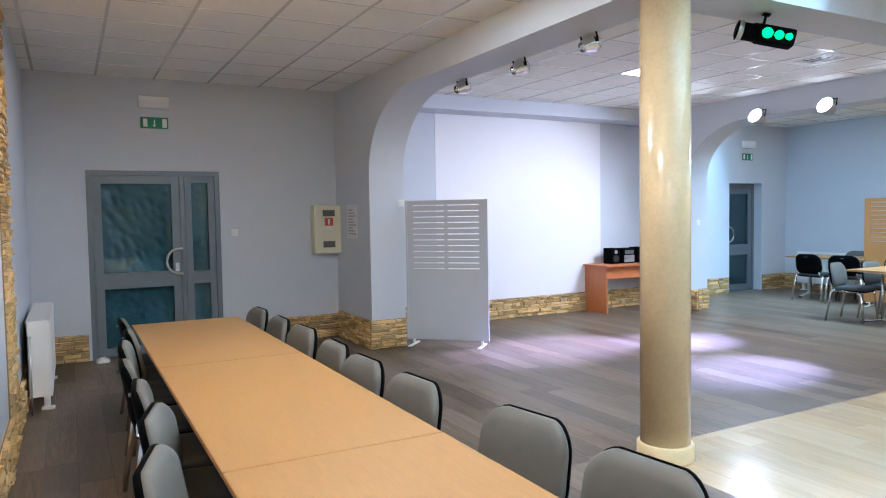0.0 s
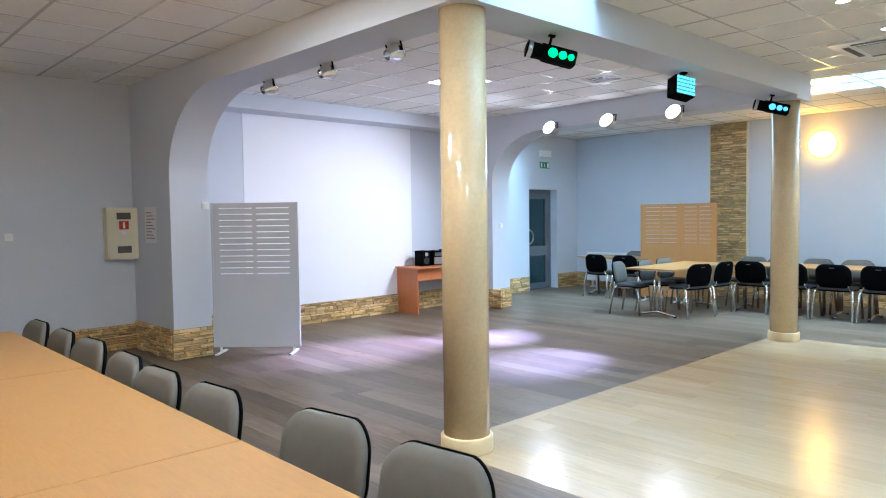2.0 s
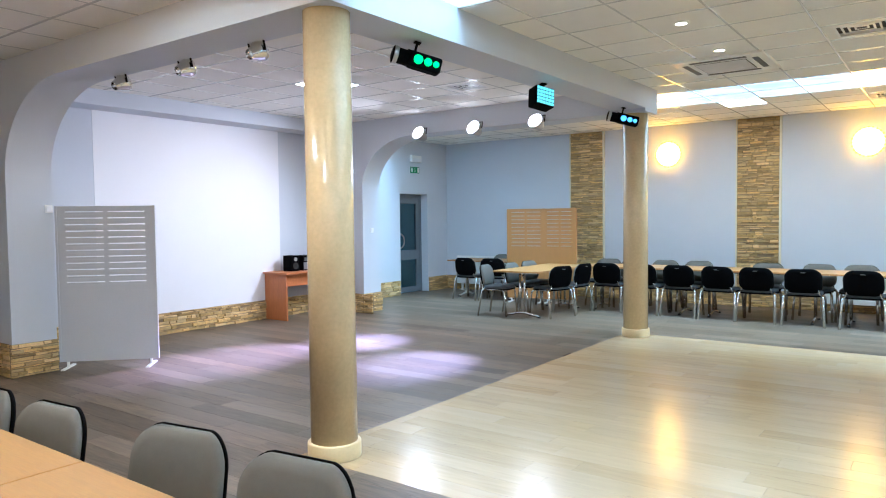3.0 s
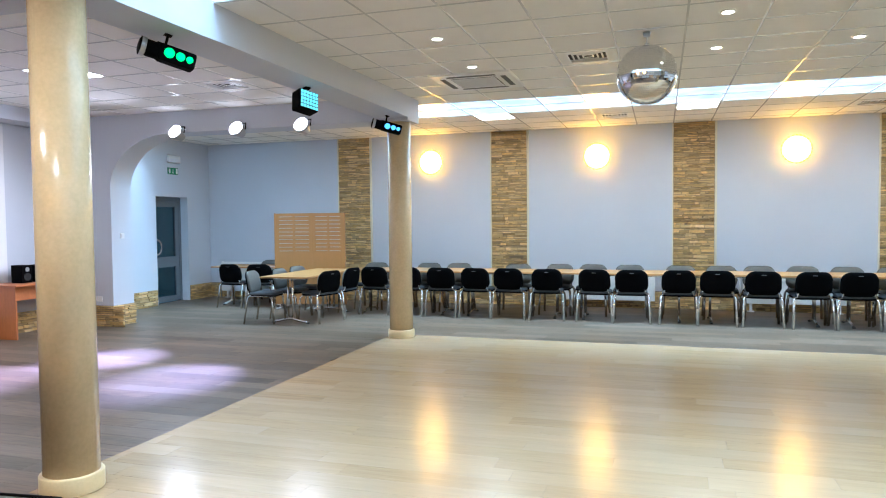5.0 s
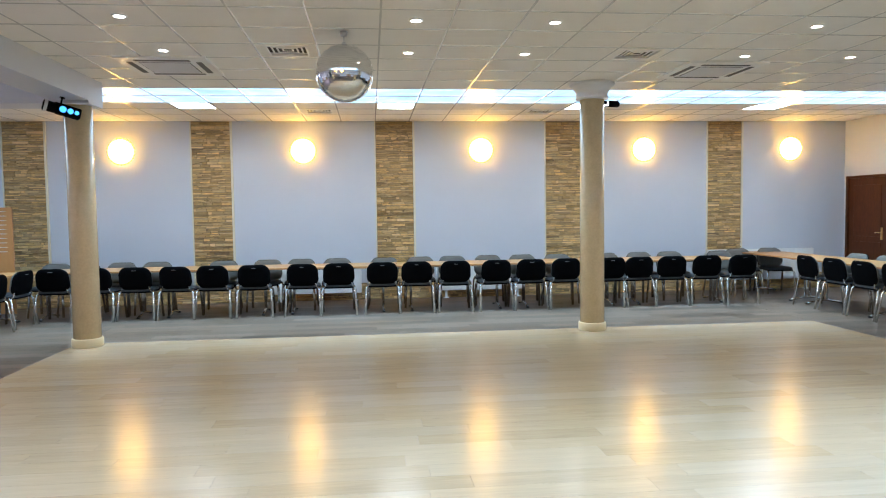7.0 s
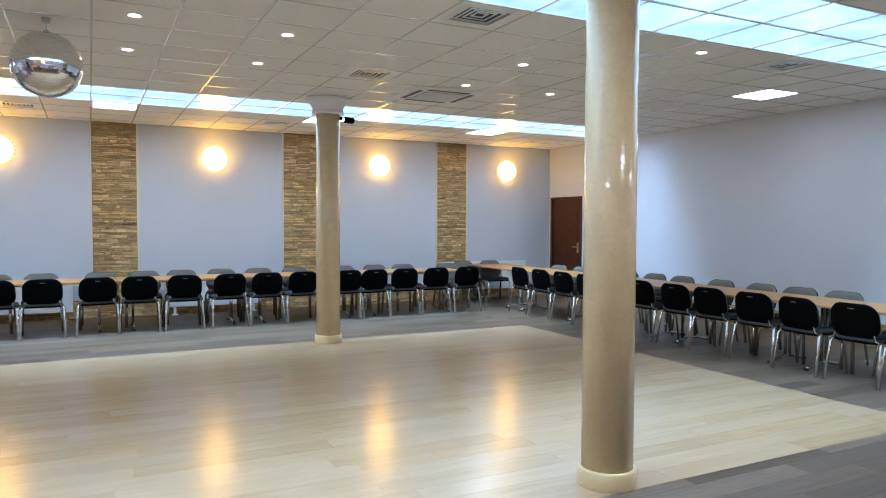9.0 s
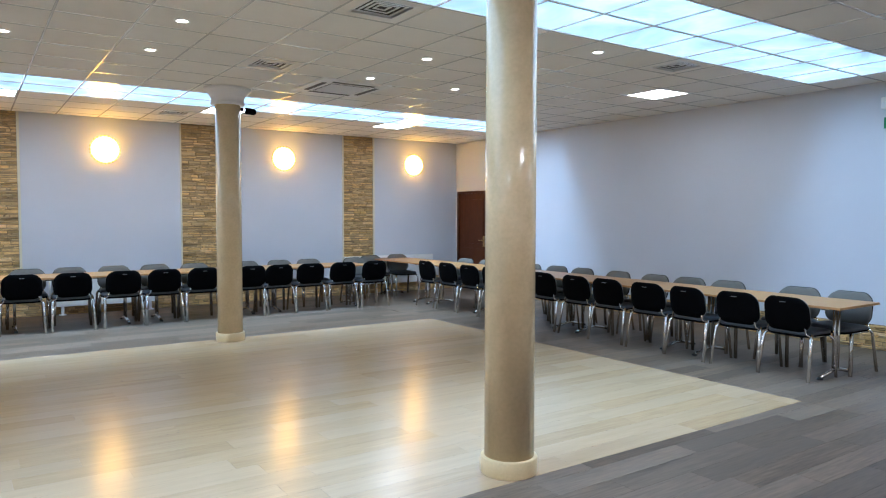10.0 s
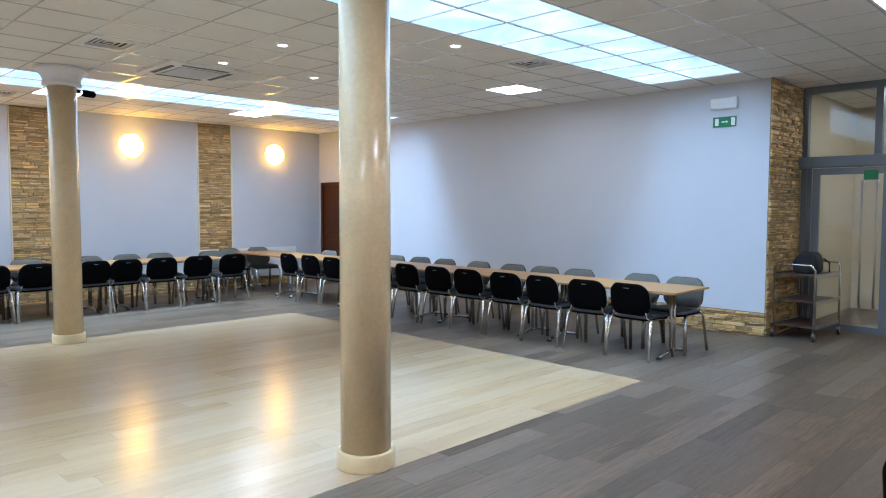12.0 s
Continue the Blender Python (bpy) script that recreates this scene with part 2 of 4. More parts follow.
def pad(bm, w, h, r, layers, place):
    """A cushion: rings of a rounded rectangle, each (inset, depth), put in space by place(u, v, depth)."""
    rings = []
    for inset, depth in layers:
        rings.append([bm.verts.new(place(u, v, depth)) for u, v in outline(w - 2 * inset, h - 2 * inset, max(r - inset * 0.8, 0.01))])
    n = len(rings[0])
    for q, s in zip(rings, rings[1:]):
        for k in range(n):
            f = bm.faces.new((q[k], q[(k + 1) % n], s[(k + 1) % n], s[k]))
            f.smooth = True
    for ring in (rings[0][::-1], rings[-1]):
        bm.faces.new(ring).smooth = True
    return bm


def mesh_of(name, bm, material):
    bmesh.ops.recalc_face_normals(bm, faces=bm.faces)
    me = bpy.data.meshes.new(name)
    bm.to_mesh(me)
    bm.free()
    me.materials.append(material)
    return me


def part(name, bm, material, parent, label=""):
    ob = new(name, mesh_of(name, bm, material))
    ob.parent = parent
    if label:
        ob["label"] = label
    return ob


def thing(name, at, label, category, group="", turn=0):
    ob = new(name)
    ob.empty_display_size = 0.1
    ob.matrix_world = pose(*at, 0, 0, turn)
    return tagged(ob, label, category, group)


def structure(name, bm, material, label, category):
    ob = new(name, mesh_of(name, bm, material))
    return tagged(ob, label, category, kind="structure")


def boxes(*rows, bevel=0.0):
    bm = bmesh.new()
    for r in rows:
        box(bm, *r, bevel=bevel)
    return bm


def arch_wall(x_wall, x_pier, z_spring, x_crown, z_crown, x_end, top, y0, y1):
    """A pier and a beam with a rounded corner between them, from y0 to y1."""
    low = [(x_wall, 0.0), (x_pier, 0.0), (x_pier, z_spring)]
    for k in range(1, 21):
        a = math.pi / 2 * k / 20
        low.append((x_crown - (x_crown - x_pier) * math.cos(a), z_spring + (z_crown - z_spring) * math.sin(a)))
    low.append((x_end, z_crown))
    bm = bmesh.new()
    for i, ((xa, za), (xb, zb)) in enumerate(zip(low, low[1:])):
        if xb - xa > 1e-6:
            for quad in (((xa, y0, za), (xa, y0, top), (xb, y0, top), (xb, y0, zb)), ((xa, y1, za), (xb, y1, zb), (xb, y1, top), (xa, y1, top)), ((xa, y0, top), (xa, y1, top), (xb, y1, top), (xb, y0, top))):
                bm.faces.new([bm.verts.new(p) for p in quad])
    bm.faces.new([bm.verts.new(p) for p in ((x_end, y0, z_crown), (x_end, y1, z_crown), (x_end, y1, top), (x_end, y0, top))])
    strip = [(bm.verts.new((x, y0, z)), bm.verts.new((x, y1, z))) for x, z in low[1:]]
    for p, q in zip(strip, strip[1:]):
        bm.faces.new((p[0], q[0], q[1], p[1])).smooth = True
    return bm


# ---- the shell ----
WEST, WEST_FAR, EAST, NORTH, SOUTH = -8.93, -9.2, 9.1, 12.5, -0.51
LOBBY = 10.2
structure("wall_west", boxes((WEST - 0.5, SOUTH - 0.2, 0, WEST, 0.06, CEIL + 0.1), (WEST - 0.5, 1.50, 0, WEST, 2.98, CEIL + 0.1), (WEST - 0.5, 0.06, 2.14, WEST, 1.50, CEIL + 0.1),
          (WEST - 0.5, 3.42, 0, WEST, 8.47, CEIL + 0.1)), WALL, "pale lilac-grey painted plaster wall", "wall")
structure("wall_west_far", boxes((WEST_FAR - 0.3, 8.90, 0, WEST_FAR, 10.86, CEIL + 0.1), (WEST_FAR - 0.3, 11.78, 0, WEST_FAR, NORTH, CEIL + 0.1), (WEST_FAR - 0.3, 10.86, 2.08, WEST_FAR, 11.78, CEIL + 0.1)),
          WALL, "pale blue-grey painted plaster wall beside the tables", "wall")
structure("wall_north", boxes((WEST_FAR - 0.3, NORTH, 0, EAST + 0.2, NORTH + 0.2, CEIL + 0.1)), WALL, "pale lilac-grey wall with stone strips and globe lamps", "wall")
structure("wall_east", boxes((EAST, 3.27, 0, EAST + 0.2, 11.36, CEIL + 0.1), (EAST, 12.44, 0, EAST + 0.2, NORTH, CEIL + 0.1), (EAST, 11.36, 2.13, EAST + 0.2, 12.44, CEIL + 0.1),
          (EAST, 3.07, 0, LOBBY, 3.27, CEIL + 0.1)), WALL, "pale lilac-grey painted plaster wall behind the long table", "wall")
structure("wall_south", boxes((WEST - 0.5, SOUTH - 0.2, 0, LOBBY + 2.8, SOUTH, CEIL + 0.1)), WALL, "pale lilac-grey plaster wall with a radiator", "wall")
structure("wall_lobby", boxes((LOBBY + 2.6, SOUTH, 0, LOBBY + 2.8, 3.27, CEIL + 0.1), (LOBBY, 3.07, 0, LOBBY + 2.6, 3.27, CEIL + 0.1), (LOBBY, SOUTH, 0, LOBBY + 2.6, SOUTH + 0.01, CEIL)), BEIGE, "plain beige wall of the lobby behind the glass doors", "wall")


structure("wall_arch_south", arch_wall(WEST - 0.1, -7.79, 2.05, -6.65, BEAM, -3.22, CEIL + 0.1, 2.98, 3.42), WALL, "painted pier and beam with one rounded arch corner", "wall")
structure("wall_arch_north", arch_wall(WEST_FAR - 0.1, -8.02, 2.10, -6.95, BEAM - 0.04, -3.22, CEIL + 0.1, 8.47, 8.90), WALL, "painted pier and beam with a rounded corner, carrying stage lamps", "wall")
structure("beam", boxes((-3.64, 3.42, BEAM, -3.22, 8.47, CEIL + 0.1)), WALL, "painted ceiling beam with disco lights hung below", "beam")
structure("beam_stage_back", boxes((WEST, 3.42, 3.0, WEST + 0.42, 8.47, CEIL + 0.1)), WALL, "painted soffit along the stage wall", "beam")
structure("projection_panel", boxes((WEST, 4.46, 0.30, WEST + 0.004, 7.47, 3.0)), WHITE_WALL, "large white painted projection area on the stage wall", "wall")

# floor bed below the planks
structure("floor", boxes((WEST_FAR - 0.3, SOUTH - 0.2, -0.2, LOBBY + 2.8, NORTH + 0.2, -0.012)), JOINT, "wood-plank floor, dark with a pale dance floor let in", "floor")

DANCE = (-3.62, 3.05, 6.03, 8.87)
structure("floor_bed", boxes((DANCE[0], DANCE[1], -0.013, DANCE[2], DANCE[3], -0.003)), PALE_BED, "pale bed under the dance floor planks", "floor")

# ---- ceiling ----
FX0, FX1 = -3.22, 8.52
NEAR_SKY, FAR_SKY = (3.2, 4.4), (9.2, 10.4)
# (-4.68, 1.4) and both at x 10.92 are made-up panels, added to brighten
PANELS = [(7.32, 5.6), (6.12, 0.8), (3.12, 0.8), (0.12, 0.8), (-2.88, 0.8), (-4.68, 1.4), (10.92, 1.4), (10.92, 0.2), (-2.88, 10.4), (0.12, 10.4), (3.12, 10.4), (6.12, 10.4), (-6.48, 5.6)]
VENTS = [(-1.08, 6.8), (2.52, 6.8), (2.52, 4.4), (6.12, 4.4), (-5.28, 6.8), (-1.08, 11.0), (2.52, 11.0)]


def build_ceiling():
    bm, tee = bmesh.new(), bmesh.new()
    x = GX - 16 * TILE
    rng = random.Random(3)
    holes = {(round(a, 2), round(b, 2)) for a, b in PANELS + VENTS}
    while x < LOBBY + 2.8:
        y = GY - 2 * TILE
        while y < NORTH:
            x0, x1, y0, y1 = max(x, WEST_FAR - 0.05), min(x + TILE, LOBBY + 2.7), max(y, SOUTH - 0.05), min(y + TILE, NORTH + 0.02)
            mx, my = x + TILE / 2, y + TILE / 2
            sky = (FX0 - 0.2 < mx < FX1 and NEAR_SKY[0] < my < NEAR_SKY[1]) or (-8.88 < mx < FX1 and FAR_SKY[0] < my < FAR_SKY[1])
            if x1 > x0 + 0.02 and y1 > y0 + 0.02 and not sky and (round(x, 2), round(y, 2)) not in holes:
                dz = rng.uniform(0, 0.0015)
                box(bm, x0 + 0.008, y0 + 0.012, CEIL + dz, x1 - 0.008, y1 - 0.012, CEIL + 0.02)
            y += TILE
        x += TILE
    k = GX - 16 * TILE
    while k < LOBBY + 2.8:
        box(tee, k - 0.009, SOUTH, CEIL - 0.003, k + 0.009, NORTH, CEIL + 0.03)
        k += TILE
    k = GY - TILE
    while k < NORTH:
        box(tee, WEST_FAR - 0.1, k - 0.013, CEIL - 0.0025, LOBBY + 2.7, k + 0.013, CEIL + 0.031)
        k += TILE
    ob = structure("ceiling", bm, CEILING, "suspended ceiling of square white mineral boards", "ceiling")
    part("ceiling_grid", tee, TEE, ob, "grey metal ceiling grid")
    w, e, z0, z1 = WEST_FAR - 0.3, LOBBY + 2.8, CEIL + 0.09, CEIL + 0.25
    part("ceiling_slab", boxes((w, SOUTH - 0.2, z0, e, NEAR_SKY[0], z1), (w, NEAR_SKY[1], z0, e, FAR_SKY[0], z1), (w, FAR_SKY[1], z0, e, NORTH + 0.2, z1),
         (w, NEAR_SKY[0], z0, FX0, NEAR_SKY[1], z1), (FX1, NEAR_SKY[0], z0, e, NEAR_SKY[1], z1), (w, FAR_SKY[0], z0, -8.88, FAR_SKY[1], z1), (FX1, FAR_SKY[0], z0, e, FAR_SKY[1], z1)), PLASTER, ob)


build_ceiling()


def skylight(y0, y1, label, x_west):
    sk = thing("skylight", ((FX0 + FX1) / 2, (y0 + y1) / 2, CEIL), label, "skylight", "strip skylights")
    cx, cy = (FX0 + FX1) / 2, (y0 + y1) / 2
    x = GX - round((GX - x_west) / TILE + 0.4) * TILE
    while x < FX1 - 0.1:
        for y in (y0, y0 + TILE):
            a, b = max(x, x_west) - cx, x + TILE - cx
            bm = boxes((a + 0.012, y + 0.012 - cy, 0.006, b - 0.012, y + TILE - 0.012 - cy, 0.014))
            pane = part("panel", bm, SKY_PANEL, sk)
            pane.visible_shadow = False
        x += TILE
    hx0, hx1, hy = x_west - cx, FX1 - cx, (y1 - y0) / 2
    part("shaft", boxes((hx0 - 0.06, -hy - 0.06, 0.25, hx1 + 0.06, -hy, SHAFT), (hx0 - 0.06, hy, 0.25, hx1 + 0.06, hy + 0.06, SHAFT), (hx0 - 0.06, -hy, 0.25, hx0, hy, SHAFT),
         (hx1, -hy, 0.25, hx1 + 0.06, hy, SHAFT), (hx0 - 0.06, -hy - 0.06, SHAFT, hx1 + 0.06, hy + 0.06, SHAFT + 0.06)), PLASTER, sk, "plastered light shaft above the panels")
    return sk


skylight(*NEAR_SKY, "long luminous strip of bluish translucent ceiling panels", FX0)
skylight(*FAR_SKY, "long luminous strip of bluish translucent ceiling panels near the globe lamps", -8.88)


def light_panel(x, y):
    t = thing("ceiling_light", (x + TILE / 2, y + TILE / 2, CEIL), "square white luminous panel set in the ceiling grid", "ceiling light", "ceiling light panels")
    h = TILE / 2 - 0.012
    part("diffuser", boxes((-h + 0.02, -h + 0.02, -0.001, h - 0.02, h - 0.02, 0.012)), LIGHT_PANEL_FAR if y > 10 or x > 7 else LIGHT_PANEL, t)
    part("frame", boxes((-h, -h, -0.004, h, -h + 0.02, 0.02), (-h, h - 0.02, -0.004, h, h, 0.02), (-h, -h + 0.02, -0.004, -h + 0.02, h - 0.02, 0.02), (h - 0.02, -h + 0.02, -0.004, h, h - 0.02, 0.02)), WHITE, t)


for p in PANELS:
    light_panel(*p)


def ceiling_vent(x, y):
    t = thing("ceiling_vent", (x + TILE / 2, y + TILE / 2, CEIL), "square white ceiling air diffuser with stepped slats", "vent", "ceiling vents")
    h, o = 0.20, TILE / 2 - 0.012
    part("face_plate", boxes((-o, -o, 0, o, -h, 0.02), (-o, h, 0, o, o, 0.02), (-o, -h, 0, -h, h, 0.02), (h, -h, 0, o, h, 0.02)), CEILING, t)
    part("backing", boxes((-h, -h, 0.03, h, h, 0.04)), VENTBACK, t)
    for i in range(4):
        r, w = h - i * 0.048, 0.017
        zz = -0.002 + 0.004 * i
        part("slat", boxes((-r, -r, zz, r, -r + w, zz + 0.005), (-r, r - w, zz, r, r, zz + 0.005), (-r, -r + w, zz, -r + w, r - w, zz + 0.005), (r - w, -r + w, zz, r, r - w, zz + 0.005)), WHITE, t)


for p in VENTS:
    ceiling_vent(*p)


def cassette(x, y):
    t = thing("air_conditioner", (x, y, CEIL), "white four-way ceiling cassette air conditioner", "air conditioner", "ceiling cassettes")
    part("body", boxes((-0.46, -0.46, -0.025, 0.46, 0.46, 0.004), bevel=0.008), WHITE, t)
    part("grille", boxes(*[(-0.25, -0.25 + 0.04 * i, -0.032, 0.25, -0.228 + 0.04 * i, -0.026) for i in range(13)]), PLASTER, t)
    part("grille_recess", boxes((-0.26, -0.26, -0.0275, 0.26, 0.27, -0.0255)), GREYSLOT, t)
    for a, b, c, d in ((-0.28, 0.32, 0.28, 0.38), (-0.28, -0.38, 0.28, -0.32), (0.32, -0.28, 0.38, 0.28), (-0.38, -0.28, -0.32, 0.28)):
        part("louvre", boxes((a, b, -0.028, c, d, -0.024)), GREYSLOT, t)


cassette(-2.1, 7.82)
cassette(4.0, 7.82)


def downlight(x, y):
    t = thing("downlight", (x, y, CEIL), "small round recessed ceiling downlight, lit", "downlight", "ceiling downlights")
    bm = bmesh.new()
    lathe(bm, [(0.044, -0.008), (0.044, 0.003)], 20)
    part("lens", bm, DOWN, t)
    bm = bmesh.new()
    lathe(bm, [(0.046, 0.003), (0.062, 0.003), (0.062, -0.006), (0.046, -0.009)], 20, caps=False)
    part("trim", bm, WHITE, t)


for x in (-1.98, 0.42, 1.62, 4.02, 5.22):
    for y in (5.9, 7.1):
        downlight(x, y)
downlight(5.22, 4.7)


# ---- columns ----
def column(x, y, top, capital):
    t = thing("column", (x, y, 0), "round polished beige column with a cream plinth" + (" and white moulded capital" if capital else ", under the beam"), "column", "columns round the dance floor")
    bm = bmesh.new()
    lathe(bm, [(0.156, 0.10), (0.154, top - 0.212 if capital else top)], 48)
    part("shaft", bm, COLUMN, t)
    bm = bmesh.new()
    lathe(bm, [(0.176, 0), (0.178, 0.006), (0.178, 0.098), (0.172, 0.106), (0.150, 0.107)], 48)
    part("plinth", bm, PLINTH, t)
    if capital:
        bm = bmesh.new()
        lathe(bm, [(0.155, top - 0.214), (0.200, top - 0.211), (0.208, top - 0.201), (0.208, top - 0.186), (0.199, top - 0.179), (0.199, top - 0.131), (0.208, top - 0.122), (0.214, top - 0.105),
                   (0.226, top - 0.085), (0.246, top - 0.067), (0.256, top - 0.056), (0.258, top - 0.048), (0.282, top - 0.042), (0.287, top - 0.032), (0.287, top - 0.006), (0.270, top)], 48)
        part("capital", bm, PLASTER, t)


column(-3.43, 3.19, BEAM, False)
column(-3.43, 8.70, BEAM - 0.04, False)
column(2.87, 8.74, CEIL, True)
column(2.885, 3.22, CEIL, True)


# ---- stone cladding ----
def stones(name, length, z0, z1, at, turn, seed, label, row=0.027, run=(0.05, 0.26)):
    """Courses of split stone along local x, standing out towards local -y."""
    rng = random.Random(seed)
    ob = new(name)
    ob.matrix_world = pose(*at, 0, 0, turn)
    tagged(ob, label, "stone cladding", kind="structure")
    bm = bmesh.new()
    z = z0
    while z < z1 - 0.012:
        h = min(rng.choice((0.5, 0.7, 0.9, 1.2, 1.7)) * row * rng.uniform(0.85, 1.15), z1 - z)
        x = 0.0
        while x < length - 0.005:
            w = rng.uniform(*run)
            if length - x - w < 0.06:
                w = length - x
            d = rng.uniform(0.010, 0.040)
            t = rng.uniform(0.0008, 0.003)
            jz = [rng.uniform(-0.0045, 0.0045) for _ in range(4)]
            jd = [rng.uniform(-0.007, 0.007) for _ in range(4)]
            vs = [bm.verts.new(p) for p in ((x + t, 0, z + t), (x + w - t, 0, z + t), (x + w - t, 0, z + h - t), (x + t, 0, z + h - t),
                  (x + t + 0.004, -d + jd[0], z + t + 0.003 + jz[0]), (x + w - t - 0.004, -d + jd[1], z + t + 0.003 + jz[1]),
                  (x + w - t - 0.004, -d + jd[2], z + h - t - 0.003 + jz[2]), (x + t + 0.004, -d + jd[3], z + h - t - 0.003 + jz[3]))]
            for f in ((4, 5, 6, 7), (0, 1, 5, 4), (1, 2, 6, 5), (2, 3, 7, 6), (3, 0, 4, 7)):
                bm.faces.new([vs[i] for i in f])
            x += w
        z += h
    st = part("split_stone", bm, STONE, ob)
    st["kind"] = "stuff"
    part("backing", boxes((0, -0.008, z0, length, 0, z1)), MORTAR, ob)
    return ob


STRIPS = [(-6.17, 0.67), (-3.07, 0.66), (0.12, 0.66), (3.22, 0.66), (6.33, 0.66)]
for i, (x, w) in enumerate(STRIPS):
    stones("trim", w, 0.30, CEIL - 0.004, (x, NORTH, 0), 0, 10 + i, "vertical strip of split buff sandstone on the wall")
    # cream colour stands in for lamplight on the edges of the stone
    structure("trim_edge", boxes((x + w, NORTH - 0.03, 0.30, x + w + 0.035, NORTH, CEIL - 0.004), (x - 0.02, NORTH - 0.03, 0.30, x, NORTH, CEIL - 0.004)), CREAM, "narrow strip coloured cream as the stone strip's lit edge", "trim")
BASE = "low skirting of split buff sandstone"
stones("baseboard", EAST - WEST_FAR, 0, 0.30, (WEST_FAR, NORTH, 0), 0, 31, BASE)
stones("baseboard", 12.44 - 3.07 - 1.08, 0, 0.30, (EAST, 11.36, 0), -90, 32, BASE)
stones("baseboard", 0.50, 0, 0.30, (WEST, -0.47, 0), 90, 33, BASE)
stones("baseboard", 1.45, 0, 0.30, (WEST, 1.53, 0), 90, 34, BASE)
stones("baseboard", 1.12, 0, 0.34, (WEST + 0.02, 2.98, 0), 0, 35, BASE)
stones("baseboard", 0.47, 0, 0.34, (-7.79, 2.955, 0), 90, 36, BASE)
stones("baseboard", 5.05, 0, 0.30, (WEST, 3.42, 0), 90, 37, BASE)
stones("baseboard", 1.10, 0, 0.32, (WEST + 0.02, 8.47, 0), 0, 38, BASE)
stones("baseboard", 0.47, 0, 0.32, (-8.02, 8.445, 0), 90, 39, BASE)
stones("baseboard", 1.92, 0, 0.30, (WEST_FAR, 8.92, 0), 90, 40, BASE)
stones("baseboard", 0.70, 0, 0.30, (WEST_FAR, 11.80, 0), 90, 41, BASE)
stones("baseboard", 19.0, 0, 0.30, (10.1, SOUTH, 0), 180, 42, BASE)
stones("trim", 0.62, 0.30, CEIL - 0.004, (-5.50, SOUTH, 0), 180, 43, "vertical strip of split buff sandstone on the wall")
stones("trim", LOBBY - EAST + 0.03, 0, CEIL - 0.004, (EAST - 0.03, 3.07, 0), 0, 44, "wall end clad in split buff sandstone beside the glass door")

# ---- doors and glazing ----
def framed_pane(parent, x0, z0, x1, z1, w, d, glass_mat, y=0.0):
    """A frame of width w round a pane, in local x and z."""
    fr = part("frame", boxes((x0, y - d / 2, z0, x0 + w, y + d / 2, z1), (x1 - w, y - d / 2, z0, x1, y + d / 2, z1), (x0 + w, y - d / 2, z0, x1 - w, y + d / 2, z0 + w), (x0 + w, y - d / 2, z1 - w, x1 - w, y + d / 2, z1)), ALU, parent)
    pn = part("pane", boxes((x0 + w, y - 0.008, z0 + w, x1 - w, y + 0.008, z1 - w)), glass_mat, fr)
    pn.visible_shadow = False
    return fr


def bow_handle(parent, x, z, side=1):
    pts = [(x - side * 0.17 * math.sin(a) ** 0.8, -0.07, z + 0.15 * math.cos(a)) for a in [math.pi * k / 14 for k in range(15)]]
    bm = bmesh.new()
    tube(bm, [(x, -0.02, z + 0.15)] + pts + [(x, -0.02, z - 0.15)], 0.014)
    part("handle", bm, STEEL, parent, "curved steel pull handle")


d1 = thing("door_1", (WEST - 0.06, 0.06, 0), "grey aluminium glazed double door, closed, dark outside", "door", turn=90)
d1["kind"] = "structure"
part("door_frame", boxes((0, -0.05, 0, 0.055, 0.05, 2.14), (1.385, -0.05, 0, 1.44, 0.05, 2.14), (0.055, -0.05, 2.085, 1.385, 0.05, 2.14), (0.985, -0.045, 0, 1.035, 0.045, 2.085)), ALU, d1)
framed_pane(d1, 0.06, 0.88, 0.98, 2.08, 0.09, 0.06, GLASS_DARK, -0.01)
framed_pane(d1, 0.06, 0.02, 0.98, 0.88, 0.09, 0.06, GLASS_DARK, -0.01)
framed_pane(d1, 1.04, 0.88, 1.38, 2.08, 0.075, 0.06, GLASS_DARK, -0.01)
framed_pane(d1, 1.04, 0.02, 1.38, 0.88, 0.075, 0.06, GLASS_DARK, -0.01)
for x0, x1, z0, z1 in ((0.13, 0.91, 0.95, 2.01), (0.13, 0.91, 0.09, 0.81), (1.10, 1.32, 0.95, 2.01), (1.10, 1.32, 0.09, 0.81)):
    bm, nx, nz = bmesh.new(), max(8, int((x1 - x0) / 0.022)), int((z1 - z0) / 0.022)
    fold = lambda x, z: 0.05 + 0.05 * (0.5 - abs(noise.noise((5 * x + 2.5 * z, 1.7 * z, x0)))) * noise.noise((2.5 * x, 2.5 * z, 4)) + 0.022 * abs(noise.noise((16 * x + 9 * z, 7 * z - 3 * x, 2)))
    grid = [[bm.verts.new((x0 + (x1 - x0) * i / nx, fold(x0 + (x1 - x0) * i / nx, z0 + (z1 - z0) * k / nz), z0 + (z1 - z0) * k / nz)) for k in range(nz + 1)] for i in range(nx + 1)]
    for i in range(nx):
        for k in range(nz):
            bm.faces.new((grid[i][k], grid[i + 1][k], grid[i + 1][k + 1], grid[i][k + 1])).smooth = True
    part("film", bm, FILM, d1, "crumpled bluish plastic film behind the glass")
bow_handle(d1, 0.985, 1.08)
part("lock", boxes((0.915, -0.05, 0.96, 0.955, -0.038, 1.06)), SILVER, d1)
structure("backdrop", boxes((WEST - 1.6, -2.0, -0.2, WEST - 1.5, 4.0, 3.4)), NIGHT, "dark yard behind the glazed door", "backdrop")
